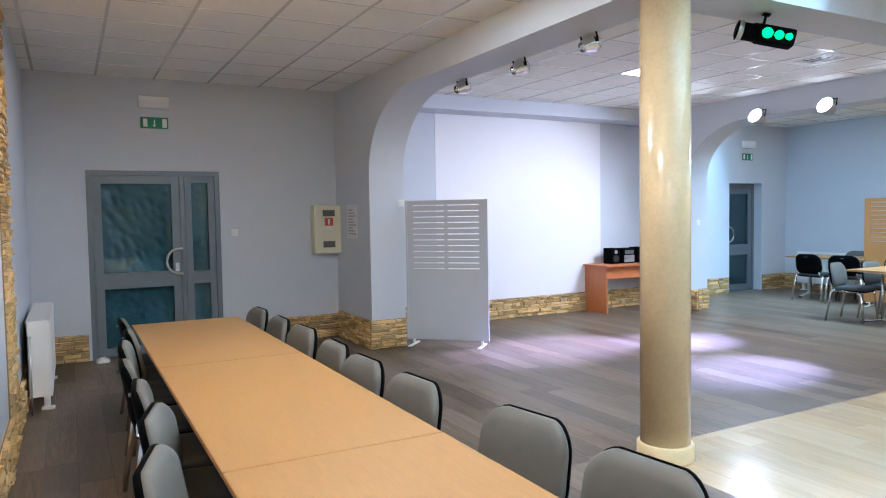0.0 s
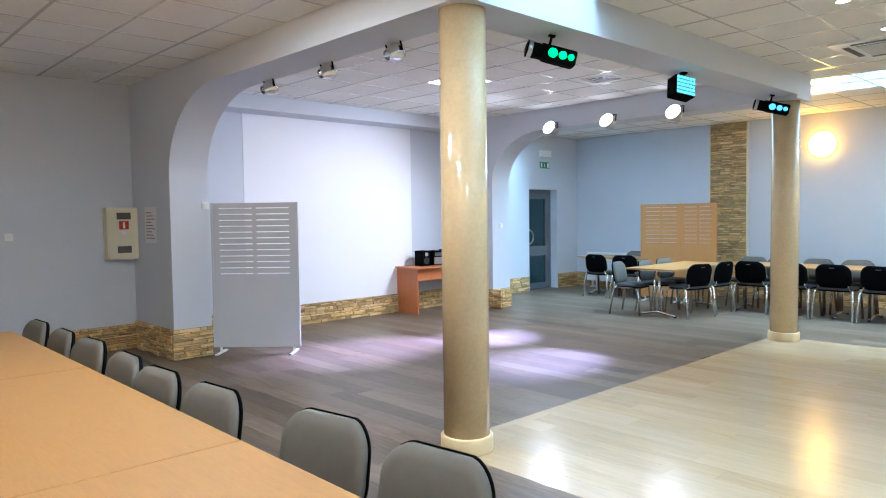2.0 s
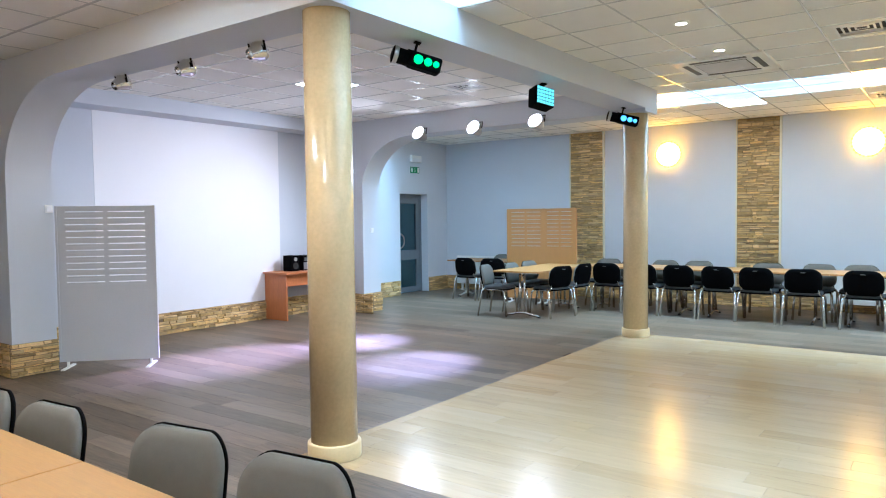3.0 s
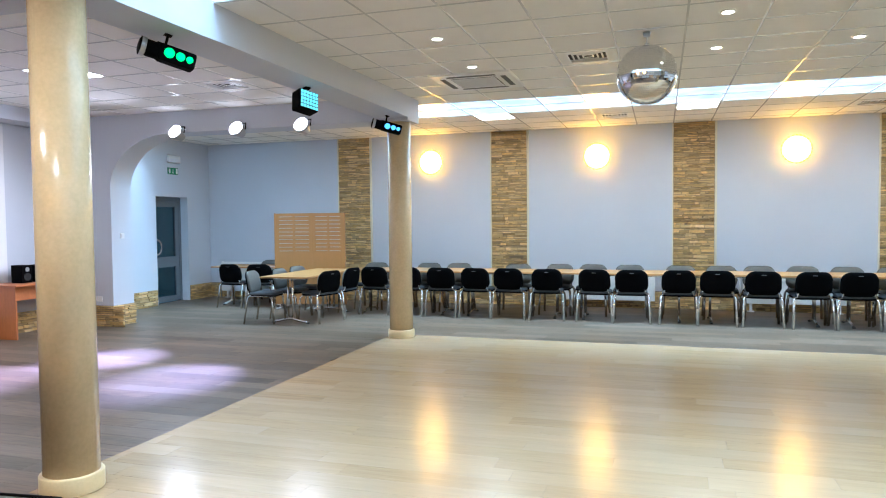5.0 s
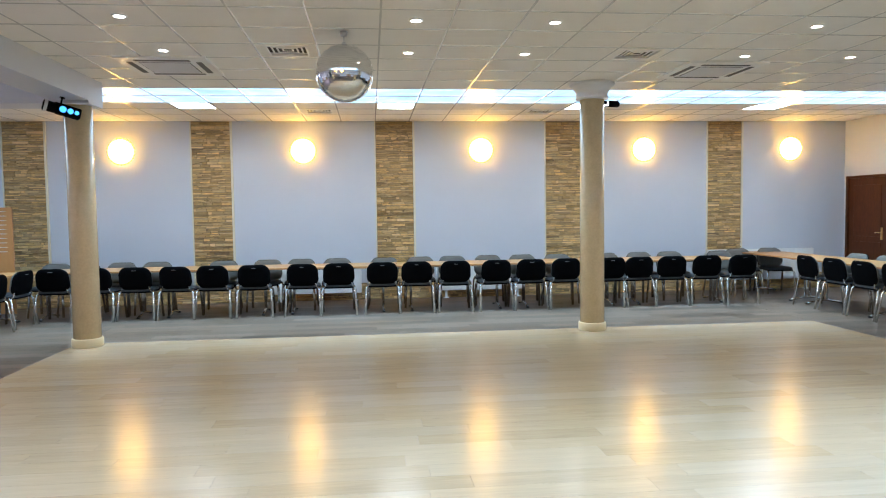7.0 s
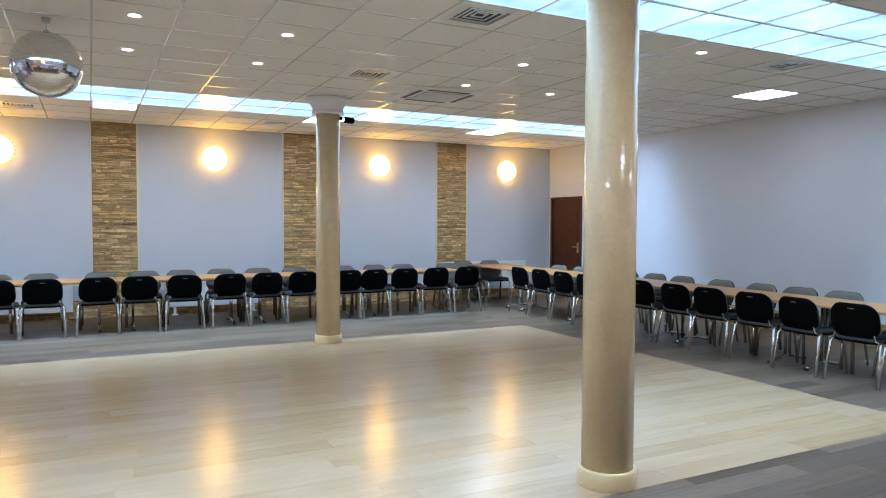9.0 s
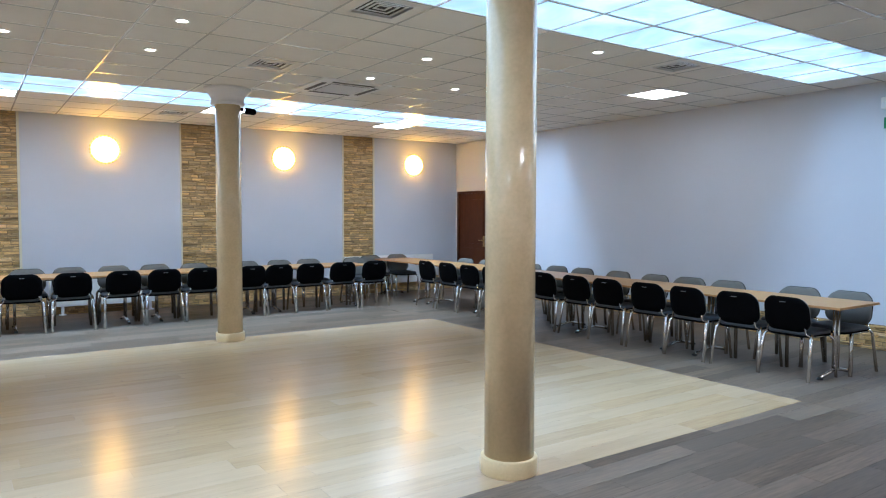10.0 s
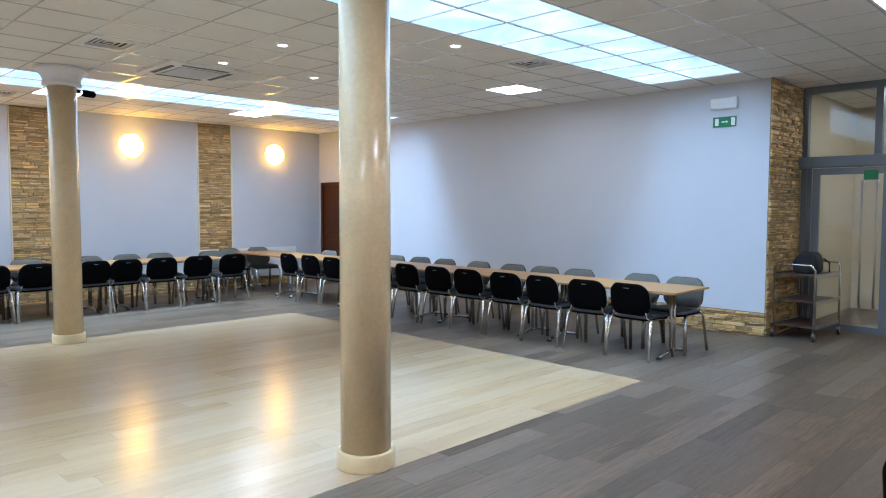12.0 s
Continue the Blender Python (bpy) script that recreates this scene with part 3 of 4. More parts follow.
structure("backdrop_far", boxes((WEST_FAR - 1.1, 9.5, -0.2, WEST_FAR - 1.0, 13, 3.4)), NIGHT, "dim space behind the glazed door", "backdrop")

d2 = thing("door_2", (WEST_FAR - 0.22, 10.86, 0), "grey aluminium glazed door set back in its opening, closed", "door", turn=90)
d2["kind"] = "structure"
part("door_frame", boxes((0, -0.05, 0, 0.06, 0.05, 2.08), (0.86, -0.05, 0, 0.92, 0.05, 2.08), (0.06, -0.05, 1.99, 0.86, 0.05, 2.08)), ALU, d2)
framed_pane(d2, 0.065, 0.80, 0.855, 1.985, 0.10, 0.06, GLASS_DARK, -0.01)
framed_pane(d2, 0.065, 0.02, 0.855, 0.80, 0.10, 0.06, GLASS_DARK, -0.01)
bow_handle(d2, 0.14, 1.1, -1)

d3 = thing("door_3", (EAST + 0.05, 12.44, 0), "dark mahogany wooden door, closed", "door", turn=-90)
d3["kind"] = "structure"
part("leaf", boxes((0.05, -0.02, 0.01, 1.03, 0.02, 2.08)), MAHOGANY, d3)
part("door_frame", boxes((0, -0.06, 0, 0.05, 0.06, 2.13), (1.03, -0.06, 0, 1.08, 0.06, 2.13), (0.05, -0.06, 2.08, 1.03, 0.06, 2.13)), MAHOGANY, d3)
for z0, z1 in ((0.15, 0.9), (1.0, 1.95)):
    part("panel", boxes((0.18, -0.03, z0, 0.90, -0.02, z1), bevel=0.006), MAHOGANY, d3)
bm = boxes((0.90, -0.034, 0.95, 0.94, -0.02, 1.17))
tube(bm, [(0.92, -0.03, 1.08), (0.92, -0.07, 1.08), (0.80, -0.07, 1.08)], 0.009)
part("handle", bm, BRASS, d3)

g = thing("glass_partition", (LOBBY, 3.04, 0), "grey aluminium glazed partition with sliding doors and transom lights", "glass partition", turn=-90)
g["kind"] = "structure"
part("head_frame", boxes((0, -0.05, 3.10, 3.5, 0.05, CEIL - 0.003)), ALU, g)
part("jamb", boxes((0, -0.05, 0, 0.07, 0.05, 3.10)), ALU, g)
part("operator_box", boxes((-0.02, -0.12, 2.13, 3.5, 0.07, 2.27), bevel=0.006), ALU, g)
for x in (0.84, 1.70, 2.56):
    part("mullion", boxes((x, -0.05, 2.27, x + 0.08, 0.05, 3.10)), ALU, g)
for x0, x1 in ((0.07, 0.84), (0.92, 1.70), (1.78, 2.56), (2.64, 3.48)):
    p = part("transom_pane", boxes((x0, -0.006, 2.27, x1, 0.006, 3.10)), GLASS, g)
    p.visible_shadow = False
part("fixed_jamb", boxes((0.07, -0.03, 0, 0.13, 0.04, 2.13)), ALU, g)
leaf = framed_pane(g, 0.15, 0.02, 1.04, 2.12, 0.085, 0.05, GLASS, -0.04)
for dx in (0.74, 0.90):
    bm = bmesh.new()
    tube(bm, [(dx, -0.065, 0.35), (dx, -0.10, 0.40), (dx, -0.10, 1.90), (dx, -0.065, 1.95)], 0.014)
    part("pull_bar", bm, STEEL, leaf, "long steel pull bar")
part("exit_label", boxes((0.74, -0.071, 1.96, 0.90, -0.067, 2.08)), GREEN, leaf)
leaf2 = framed_pane(g, 2.0, 0.02, 2.9, 2.12, 0.085, 0.05, GLASS, -0.04)


# ---- chairs and tables ----
def chair():
    """A stacking conference chair that faces local +y."""
    t = thing("conference_chair", (0, 0, 0), "grey upholstered stacking chair with black back shell and chrome legs", "chair", "conference chairs")
    wrap = lambda u: 0.60 * u * u
    crown = lambda u, v: v - 0.30 * u * u * max(v + 0.05, 0) / 0.2
    back = lambda u, v, d: (u * (1 - 0.25 * max(v, 0)), -0.20 - 0.16 * (v + 0.16) + wrap(u) + d, 0.64 + crown(u, v))
    bm = bmesh.new()
    pad(bm, 0.472, 0.335, 0.104, [(0.010, 0.0), (0.0, 0.006), (0.0, 0.022), (0.010, 0.036), (0.045, 0.045), (0.12, 0.048)], back)
    part("backrest", bm, FABRIC, t)
    bm = bmesh.new()
    pad(bm, 0.480, 0.345, 0.109, [(0.06, -0.024), (0.02, -0.021), (0.004, -0.012), (0.0, -0.002), (0.002, 0.005), (0.03, 0.004)], back)
    shell = part("back_shell", bm, BLACK, t, "black plastic back shell")
    part("grip_slot", boxes((-0.030, -0.274, 0.752, 0.030, -0.262, 0.759)), GREYSLOT, shell)
    sit = lambda u, v, d: (u, 0.02 + v, 0.435 + d - 0.25 * max(v - 0.12, 0) ** 1.5 - 0.15 * (0.22 ** 2 - u * u) * 0.6)
    bm = bmesh.new()
    pad(bm, 0.465, 0.43, 0.09, [(0.014, 0.0), (0.0, 0.01), (0.0, 0.028), (0.015, 0.042), (0.06, 0.050), (0.14, 0.052)], sit)
    part("seat", bm, DARKSEAT, t, "dark upholstered seat")
    bm = bmesh.new()
    pad(bm, 0.475, 0.44, 0.095, [(0.05, -0.022), (0.01, -0.016), (0.0, -0.004), (0.004, 0.006), (0.03, 0.004)], sit)
    part("seat_shell", bm, BLACK, t)
    for s in (-1, 1):
        bm = bmesh.new()
        tube(bm, [(s * 0.225, 0.16, 0.425), (s * 0.245, 0.20, 0.38), (s * 0.262, 0.235, 0.0)], 0.019, 8, 0.013)
        part("leg", bm, CHROME, t)
        bm = bmesh.new()
        tube(bm, [(s * 0.228, -0.14, 0.445), (s * 0.248, -0.18, 0.40), (s * 0.268, -0.245, 0.0)], 0.019, 8, 0.013)
        part("leg", bm, CHROME, t)
        bm = bmesh.new()
        tube(bm, [(s * 0.215, 0.17, 0.418), (s * 0.228, 0.0, 0.420), (s * 0.225, -0.15, 0.425), (s * 0.205, -0.195, 0.45), (s * 0.195, -0.190, 0.50), (s * 0.17, -0.185, 0.56)], 0.011, 8, 0.0085)
        part("back_support", bm, CHROME, t)
    bm = bmesh.new()
    tube(bm, [(-0.225, 0.15, 0.418), (0.225, 0.15, 0.418)], 0.010, 8)
    part("crossbar", bm, CHROME, t)
    bm = bmesh.new()
    tube(bm, [(-0.225, -0.13, 0.42), (0.225, -0.13, 0.42)], 0.010, 8)
    part("crossbar", bm, CHROME, t)
    return t


rng = random.Random(11)
first_chair = chair()
chair_used = False


def put_chair(x, y, turn, group="conference chairs", jitter=1.0):
    global chair_used
    m = pose(x + rng.uniform(-0.015, 0.015) * jitter, y + rng.uniform(-0.02, 0.02) * jitter, 0, 0, 0, turn + rng.uniform(-4, 4) * jitter)
    if not chair_used:
        chair_used = True
        first_chair.matrix_world = m
        c = first_chair
    else:
        c = copy_thing(first_chair, m)
    c["group"] = group
    return c


def table(cx, cy, length, width, turn, height=0.735, group="banquet tables", legs=CHROME, label="rectangular beech-laminate table on chrome T-legs, pushed into a row"):
    t = thing("table", (cx, cy, 0), label, "table", group, turn)
    a, b = length / 2 - 0.002, width / 2
    part("tabletop", boxes((-a, -b, height - 0.024, a, b, height), bevel=0.002), BEECH, t)
    for y in (-b - 0.0015, b):
        part("edge_band", boxes((-a, y, height - 0.022, a, y + 0.0015, height - 0.002)), BEECH_EDGE, t)
    for s in (-1, 1):
        x = s * (a - 0.22)
        bm = bmesh.new()
        tube(bm, [(x, -0.04, height - 0.03), (x, -0.04, 0.06)], 0.017, 10)
        tube(bm, [(x, 0.04, height - 0.03), (x, 0.04, 0.06)], 0.017, 10)
        part("post", bm, legs, t)
        bm = bmesh.new()
        tube(bm, [(x, -b + 0.10, 0.018), (x, -b + 0.2, 0.035), (x, -0.05, 0.065), (x, 0.05, 0.065), (x, b - 0.2, 0.035), (x, b - 0.10, 0.018)], 0.018, 10)
        ft = part("foot", bm, legs, t)
        for y in (-b + 0.085, b - 0.125):
            part("glide", boxes((x - 0.022, y, 0, x + 0.022, y + 0.04, 0.02)), RUBBER, ft)
        part("bracket", boxes((x - 0.025, -b + 0.12, height - 0.05, x + 0.025, b - 0.12, height - 0.024)), legs, t)
    part("rail", boxes((-a + 0.22, -0.012, height - 0.07, a - 0.22, 0.012, height - 0.026)), legs, t)
    return t


# row along the south side
for i in range(3):
    table(-5.37 + 1.855 * i, 0.71, 1.853, 0.83, 0)
for x, y, a in ((-6.17, 1.06, 182), (-5.54, 1.07, 180), (-4.97, 1.09, 184), (-4.30, 1.08, 180), (-3.74, 1.05, 183), (-3.165, 1.08, 184), (-2.40, 1.20, 190), (-1.79, 1.22, 188)):
    put_chair(x, y, a, "chairs at the south table", 0.3)
for x, y, a in ((-6.14, 0.45, 2), (-5.51, 0.45, -2), (-5.00, 0.38, -5), (-4.36, 0.35, 0), (-3.76, 0.36, -6), (-3.20, 0.37, -14), (-2.60, 0.31, -16)):
    put_chair(x, y, a, "chairs at the south table", 0.3)
# row at the north wall
for i in range(6):
    table(-4.24 + 1.86 * i, 11.15, 1.858, 0.80, 0)
for x in (-4.65, -4.06, -3.48, -2.91, -2.37, -1.76, -1.04, -0.49, 0.18, 0.72, 1.30, 1.94, 2.48, 3.06, 3.78, 4.26, 4.82, 5.42, 6.0):
    put_chair(x, 10.83, 0, "chairs at the north table")
for x in (-5.05, -4.60, -4.05, -3.45, -2.40, -1.72, -1.15, -0.56, 0.21, 0.81, 1.38, 1.99, 2.60, 3.21, 4.05, 4.67, 5.21, 6.15):
    put_chair(x, 11.47, 180, "chairs at the north table")
# row along the east wall
for i in range(5):
    table(7.25, 4.08 + 1.86 * i, 1.858, 0.80, 90)
for y in (3.60, 4.17, 4.74, 5.33, 5.96, 6.53, 7.12, 7.70, 8.30, 8.90, 9.50, 10.12):
    put_chair(6.98, y, -90, "chairs at the east table")
for y in (3.50, 4.06, 4.93, 5.46, 6.04, 6.69, 7.37, 7.93, 8.50, 9.15, 9.73, 10.32):
    put_chair(7.58, y, 90, "chairs at the east table")
for x in (6.75, 7.38):
    put_chair(x, 11.95, 180, "chairs at the east table")
# short row turning towards the stage
table(-5.55, 10.15, 1.85, 0.80, 90)
put_chair(-6.02, 9.50, -80, "chairs at the short table")
put_chair(-5.88, 10.05, -90, "chairs at the short table")
put_chair(-5.88, 10.60, -90, "chairs at the short table")
put_chair(-5.18, 9.75, 75, "chairs at the short table")
put_chair(-5.15, 10.40, 85, "chairs at the short table")
# far corner table
table(-7.45, 11.55, 1.60, 0.75, 0, legs=WHITE, label="rectangular table with white legs in the far corner")
put_chair(-7.63, 11.12, 0, "chairs at the corner table")
put_chair(-7.08, 11.15, 10, "chairs at the corner table")
put_chair(-7.55, 11.98, 180, "chairs at the corner table")
put_chair(-6.95, 11.98, 180, "chairs at the corner table")
# table behind the walker
table(1.88, -0.02, 1.80, 0.80, 0)
put_chair(3.04, 0.18, 250, "chairs at the south table", 0)


# ---- screens ----
def screen(x0, y0, x1, y1, height, material, rows, label, foot=True):
    L = math.hypot(x1 - x0, y1 - y0)
    t = thing("folding_screen", (x0, y0, 0), label, "screen", "room screens", math.degrees(math.atan2(y1 - y0, x1 - x0)))
    z0, d = 0.07, 0.014
    side, mid = L * 0.085, L * 0.05
    top = height - 0.055
    step, slot = 0.069, 0.011
    zs = [top - step * i for i in range(rows)]
    cols = [(side, L / 2 - mid / 2), (L / 2 + mid / 2, L - side)]
    parts = [(0, -d, z0, L, d, zs[-1] - slot), (0, -d, zs[0], L, d, height)]
    for i in range(rows - 1):
        parts.append((0, -d, zs[i + 1], L, d, zs[i] - slot))
    for z in zs:
        parts += [(0, -d, z - slot, cols[0][0], d, z), (cols[0][1], -d, z - slot, cols[1][0], d, z), (cols[1][1], -d, z - slot, L, d, z)]
    part("panel", boxes(*parts), material, t)
    for x in (-0.022, L):
        part("edge", boxes((x, -0.018, z0, x + 0.022, 0.018, height + 0.004)), material, t)
    if foot:
        for x in (0.06, L - 0.06):
            f = part("foot", boxes((x - 0.02, -0.17, 0, x + 0.02, 0.17, 0.016), (x - 0.012, -0.012, 0.016, x + 0.012, 0.012, z0), bevel=0.003), WHITE, t)
    return t


screen(-7.86, 3.50, -7.17, 4.19, 1.75, GREYPANEL, 12, "grey slotted freestanding screen beside the stage pier")
screen(-6.78, 11.10, -6.12, 11.25, 1.72, OAKPANEL, 10, "beech slotted folding screen between the tables")
screen(-6.11, 11.25, -5.52, 11.32, 1.72, OAKPANEL, 10, "beech slotted folding screen between the tables")

# ---- desk with stereo ----
desk = thing("desk", (-8.66, 7.76, 0), "cherry-laminate desk against the stage wall", "desk", turn=90)
part("desktop", boxes((-0.66, -0.30, 0.725, 0.66, 0.32, 0.75), bevel=0.002), CHERRY, desk)
for x in (-0.62, 0.595):
    part("side_panel", boxes((x, -0.24, 0, x + 0.025, 0.27, 0.725)), CHERRY, desk)
part("modesty_panel", boxes((-0.595, -0.20, 0.53, 0.595, -0.18, 0.725)), CHERRY, desk)


def speaker(x, y):
    t = thing("loudspeaker", (x, y, 0.75), "small black stereo loudspeaker on the desk", "loudspeaker", "stereo speakers", turn=90)
    part("cabinet", boxes((-0.085, -0.10, 0, 0.085, 0.10, 0.25), bevel=0.006), BLACK, t)
    for z, r in ((0.085, 0.055), (0.19, 0.03)):
        bm = bmesh.new()
        lathe(bm, [(r, -0.101), (r, -0.108), (r * 0.8, -0.106), (r * 0.3, -0.101)], 20, (0, 0, z), "y")
        part("driver", bm, SILVER if z > 0.1 else RUBBER, t)


speaker(-8.68, 7.48)
speaker(-8.68, 8.02)
hifi = thing("stereo", (-8.68, 7.75, 0.75), "compact black and silver stereo on the desk", "stereo", turn=90)
part("body", boxes((-0.12, -0.11, 0, 0.12, 0.12, 0.24), bevel=0.006), BLACK, hifi)
part("front_panel", boxes((-0.105, -0.116, 0.02, 0.105, -0.110, 0.13)), SILVER, hifi)
part("display", boxes((-0.09, -0.116, 0.15, 0.09, -0.110, 0.21)), GREYSLOT, hifi)

# ---- wall lamps ----
ray_bm = bmesh.new()
lathe(ray_bm, [(0.016, 0.0), (0.016, -0.012), (0.009, -0.02)], 8, (0, 0, 0), "y")
RAY = mesh_of("ray", ray_bm, BRASS)


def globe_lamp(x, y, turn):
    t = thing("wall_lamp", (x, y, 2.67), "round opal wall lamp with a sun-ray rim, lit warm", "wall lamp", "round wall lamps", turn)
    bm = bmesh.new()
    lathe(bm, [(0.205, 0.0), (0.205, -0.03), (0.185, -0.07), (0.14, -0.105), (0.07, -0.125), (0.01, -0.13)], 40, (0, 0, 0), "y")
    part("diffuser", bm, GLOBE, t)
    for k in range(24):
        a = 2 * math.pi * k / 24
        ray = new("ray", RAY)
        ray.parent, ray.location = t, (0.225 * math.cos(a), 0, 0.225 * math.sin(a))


for x in (-4.25, -1.16, 2.02, 5.09, 7.98):
    globe_lamp(x, NORTH - 0.002, 0)
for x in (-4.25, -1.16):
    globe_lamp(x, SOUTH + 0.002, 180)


# ---- stage and disco lights ----
def par_lamp(x, y, z, turn, lit, tilt=30):
    t = thing("stage_lamp", (x, y, z), "round stage lamp on a bracket, " + ("lit white" if lit else "chrome and unlit"), "stage lamp", "stage lamps on the beams", turn)
    rot = Matrix.Rotation(radians(-tilt), 4, "X") @ Matrix.Scale(1.0 if lit else 0.72, 4)
    bm = bmesh.new()
    lathe(bm, [(0.055, 0.12), (0.075, 0.06), (0.105, 0.0), (0.112, -0.05), (0.108, -0.06), (0.100, -0.052)], 24, (0, 0, 0), "y", caps=False)
    bmesh.ops.transform(bm, matrix=rot, verts=bm.verts)
    part("housing", bm, SILVER if lit else CHROME, t)
    bm = bmesh.new()
    lathe(bm, [(0.10, -0.045), (0.10, -0.053), (0.05, -0.062)], 24, (0, 0, 0), "y")
    bmesh.ops.transform(bm, matrix=rot, verts=bm.verts)
    part("lens", bm, PARGLOW if lit else MIRROR, t)
    bm = bmesh.new()
    w = 0.12 if lit else 0.088
    tube(bm, [(-w, 0, 0), (-w, 0.02, 0.09), (w, 0.02, 0.09), (w, 0, 0)], 0.009, 8)
    part("bracket", bm, BLACK, t)
    return t


for x in (-6.72, -5.71, -4.70):
    par_lamp(x, 8.38, 2.86, 0, True, 25)
for x in (-6.30, -5.30, -4.38):
    par_lamp(x, 3.40, 2.85, 180, False, 25)

def hanger(t, top):
    bm = boxes((-0.03, -0.03, top - 0.012, 0.03, 0.03, top))
    tube(bm, [(0, 0, top), (0, 0, 0.07)], 0.012, 8)
    tube(bm, [(-0.075, 0, 0.0), (-0.06, 0, 0.075), (0.06, 0, 0.075), (0.075, 0, 0.0)], 0.010, 8)
    part("bracket", bm, BLACK, t)


def barrel_light(x, y, z, turn, lens):
    t = thing("disco_light", (x, y, z), "black barrel disco light with coloured lenses hung from the beam", "disco light", "disco lights on the beam")
    t.matrix_world = pose(x, y, z, 0, 14, turn) @ Matrix.Scale(0.86, 4)
    bm = bmesh.new()
    lathe(bm, [(0.05, -0.20), (0.078, -0.19), (0.078, -0.17), (0.070, -0.165), (0.070, -0.05)], 20, (0, 0, 0), "x")
    part("motor_barrel", bm, BLACK, t)
    bm = bmesh.new()
    lathe(bm, [(0.0795, -0.188), (0.0795, -0.150), (0.072, -0.148)], 20, (0, 0, 0), "x", caps=False)
    part("barrel_ring", bm, STEEL, t)
    part("body", boxes((-0.05, -0.07, -0.07, 0.25, 0.07, 0.07), bevel=0.02), BLACK, t)
    for dx, r in ((0.03, 0.042), (0.12, 0.036), (0.195, 0.028)):
        bm = bmesh.new()
        lathe(bm, [(r, -0.068), (r, -0.076), (r * 0.6, -0.082)], 20, (dx, 0, 0), "y")
        part("lens", bm, lens, t)
    hanger(t, (BEAM - z) / 0.86)
    return t


barrel_light(-3.45, 4.12, 2.78, 52, FX_GREEN)
barrel_light(-3.45, 8.25, 2.78, 30, FX_BLUE)
led = thing("disco_light", (-3.45, 6.2, 2.77), "black square disco light with glowing pixels below the beam", "disco light", "disco lights on the beam")
led.matrix_world = pose(-3.45, 6.2, 2.77, -12, 10, 62)
part("body", boxes((-0.11, -0.05, -0.10, 0.11, 0.10, 0.10), bevel=0.012), BLACK, led)
for i in range(6):
    for j in range(5):
        part("pixel", boxes((-0.10 + 0.034 * i, -0.06, -0.09 + 0.037 * j, -0.076 + 0.034 * i, -0.050, -0.064 + 0.037 * j)), FX_LED, led)
hanger(led, BEAM - 2.77)
spk = thing("disco_light", (3.06, 8.72, 2.93), "small black spotlight clamped to the column", "spotlight", turn=20)
bm = bmesh.new()
lathe(bm, [(0.03, -0.04), (0.042, 0.0), (0.042, 0.12), (0.03, 0.14)], 16, (0.05, 0, 0), "x")
part("body", bm, BLACK, spk)
bm = bmesh.new()
lathe(bm, [(0.026, 0.0), (0.026, 0.006)], 16, (0.004, 0, 0), "x")
part("lens", bm, PARGLOW, spk)
part("bracket", boxes((-0.06, -0.012, -0.012, 0.06, 0.012, 0.03)), BLACK, spk)

ball = thing("mirror_ball", (-0.20, 6.32, 2.822), "mirror ball of small square mirror tiles hung from the ceiling", "mirror ball")
bm = bmesh.new()
R, rings_n = 0.258, 44
for i in range(rings_n):
    a0, a1 = math.pi * i / rings_n - math.pi / 2, math.pi * (i + 1) / rings_n - math.pi / 2
    n = max(4, round(2 * math.pi * math.cos((a0 + a1) / 2) * R / (math.pi * R / rings_n)))
    for k in range(n):
        b0, b1 = 2 * math.pi * (k + 0.03) / n, 2 * math.pi * (k + 0.97) / n
        e = 0.03 * (a1 - a0)
        q = [(R * math.cos(a) * math.cos(b), R * math.cos(a) * math.sin(b), R * math.sin(a)) for a, b in ((a0 + e, b0), (a0 + e, b1), (a1 - e, b1), (a1 - e, b0))]
        bm.faces.new([bm.verts.new(p) for p in q])
part("mirror_tiles", bm, MIRROR, ball)
bm = bmesh.new()
bmesh.ops.create_uvsphere(bm, u_segments=32, v_segments=20, radius=R - 0.004)
part("core", bm, GREYSLOT, ball)
bm = bmesh.new()
tube(bm, [(0, 0, R - 0.01), (0, 0, 0.33)], 0.0035, 8)
lathe(bm, [(0.02, R - 0.004), (0.02, R + 0.012)], 12)
lathe(bm, [(0.028, 0.33), (0.035, CEIL - 2.822)], 16)
part("motor_and_rod", bm, SILVER, ball)

# ---- radiators ----
def radiator(cx, y, z0, z1, length, turn, label, d=0.10):
    t = thing("radiator", (cx, y, 0), label, "radiator", "white panel radiators", turn)
    h = length / 2
    part("front_panel", boxes((-h, -d, z0, h, -d + 0.015, z1 - 0.01), bevel=0.004), WHITE, t)
    part("rear_panel", boxes((-h, -0.035, z0, h, -0.02, z1 - 0.01)), WHITE, t)
    part("top_grille", boxes(*[(-h + 0.01 + 0.04 * i, -d + 0.017, z1 - 0.012, -h + 0.036 + 0.04 * i, -0.037, z1 - 0.004) for i in range(int(length / 0.04))]), WHITE, t)
    for x in (-h, h - 0.006):
        part("side_cover", boxes((x, -d + 0.015, z0, x + 0.006, -0.02, z1)), WHITE, t)
    for x in (-h + 0.12, h - 0.12):
        part("foot", boxes((x - 0.02, -d + 0.02, 0, x + 0.02, -d + 0.07, z0 + 0.05), (x - 0.05, -d - 0.01, 0, x + 0.05, -d + 0.09, 0.015), bevel=0.003), WHITE, t)
    bm = bmesh.new()
    tube(bm, [(-h - 0.05, -0.05, z0 + 0.5), (-h + 0.02, -0.05, z0 + 0.5)], 0.014, 8)
    tube(bm, [(-h - 0.05, -0.05, z0 + 0.5), (-h - 0.05, -0.05, 0)], 0.009, 8)
    part("valve", bm, STEEL, t)


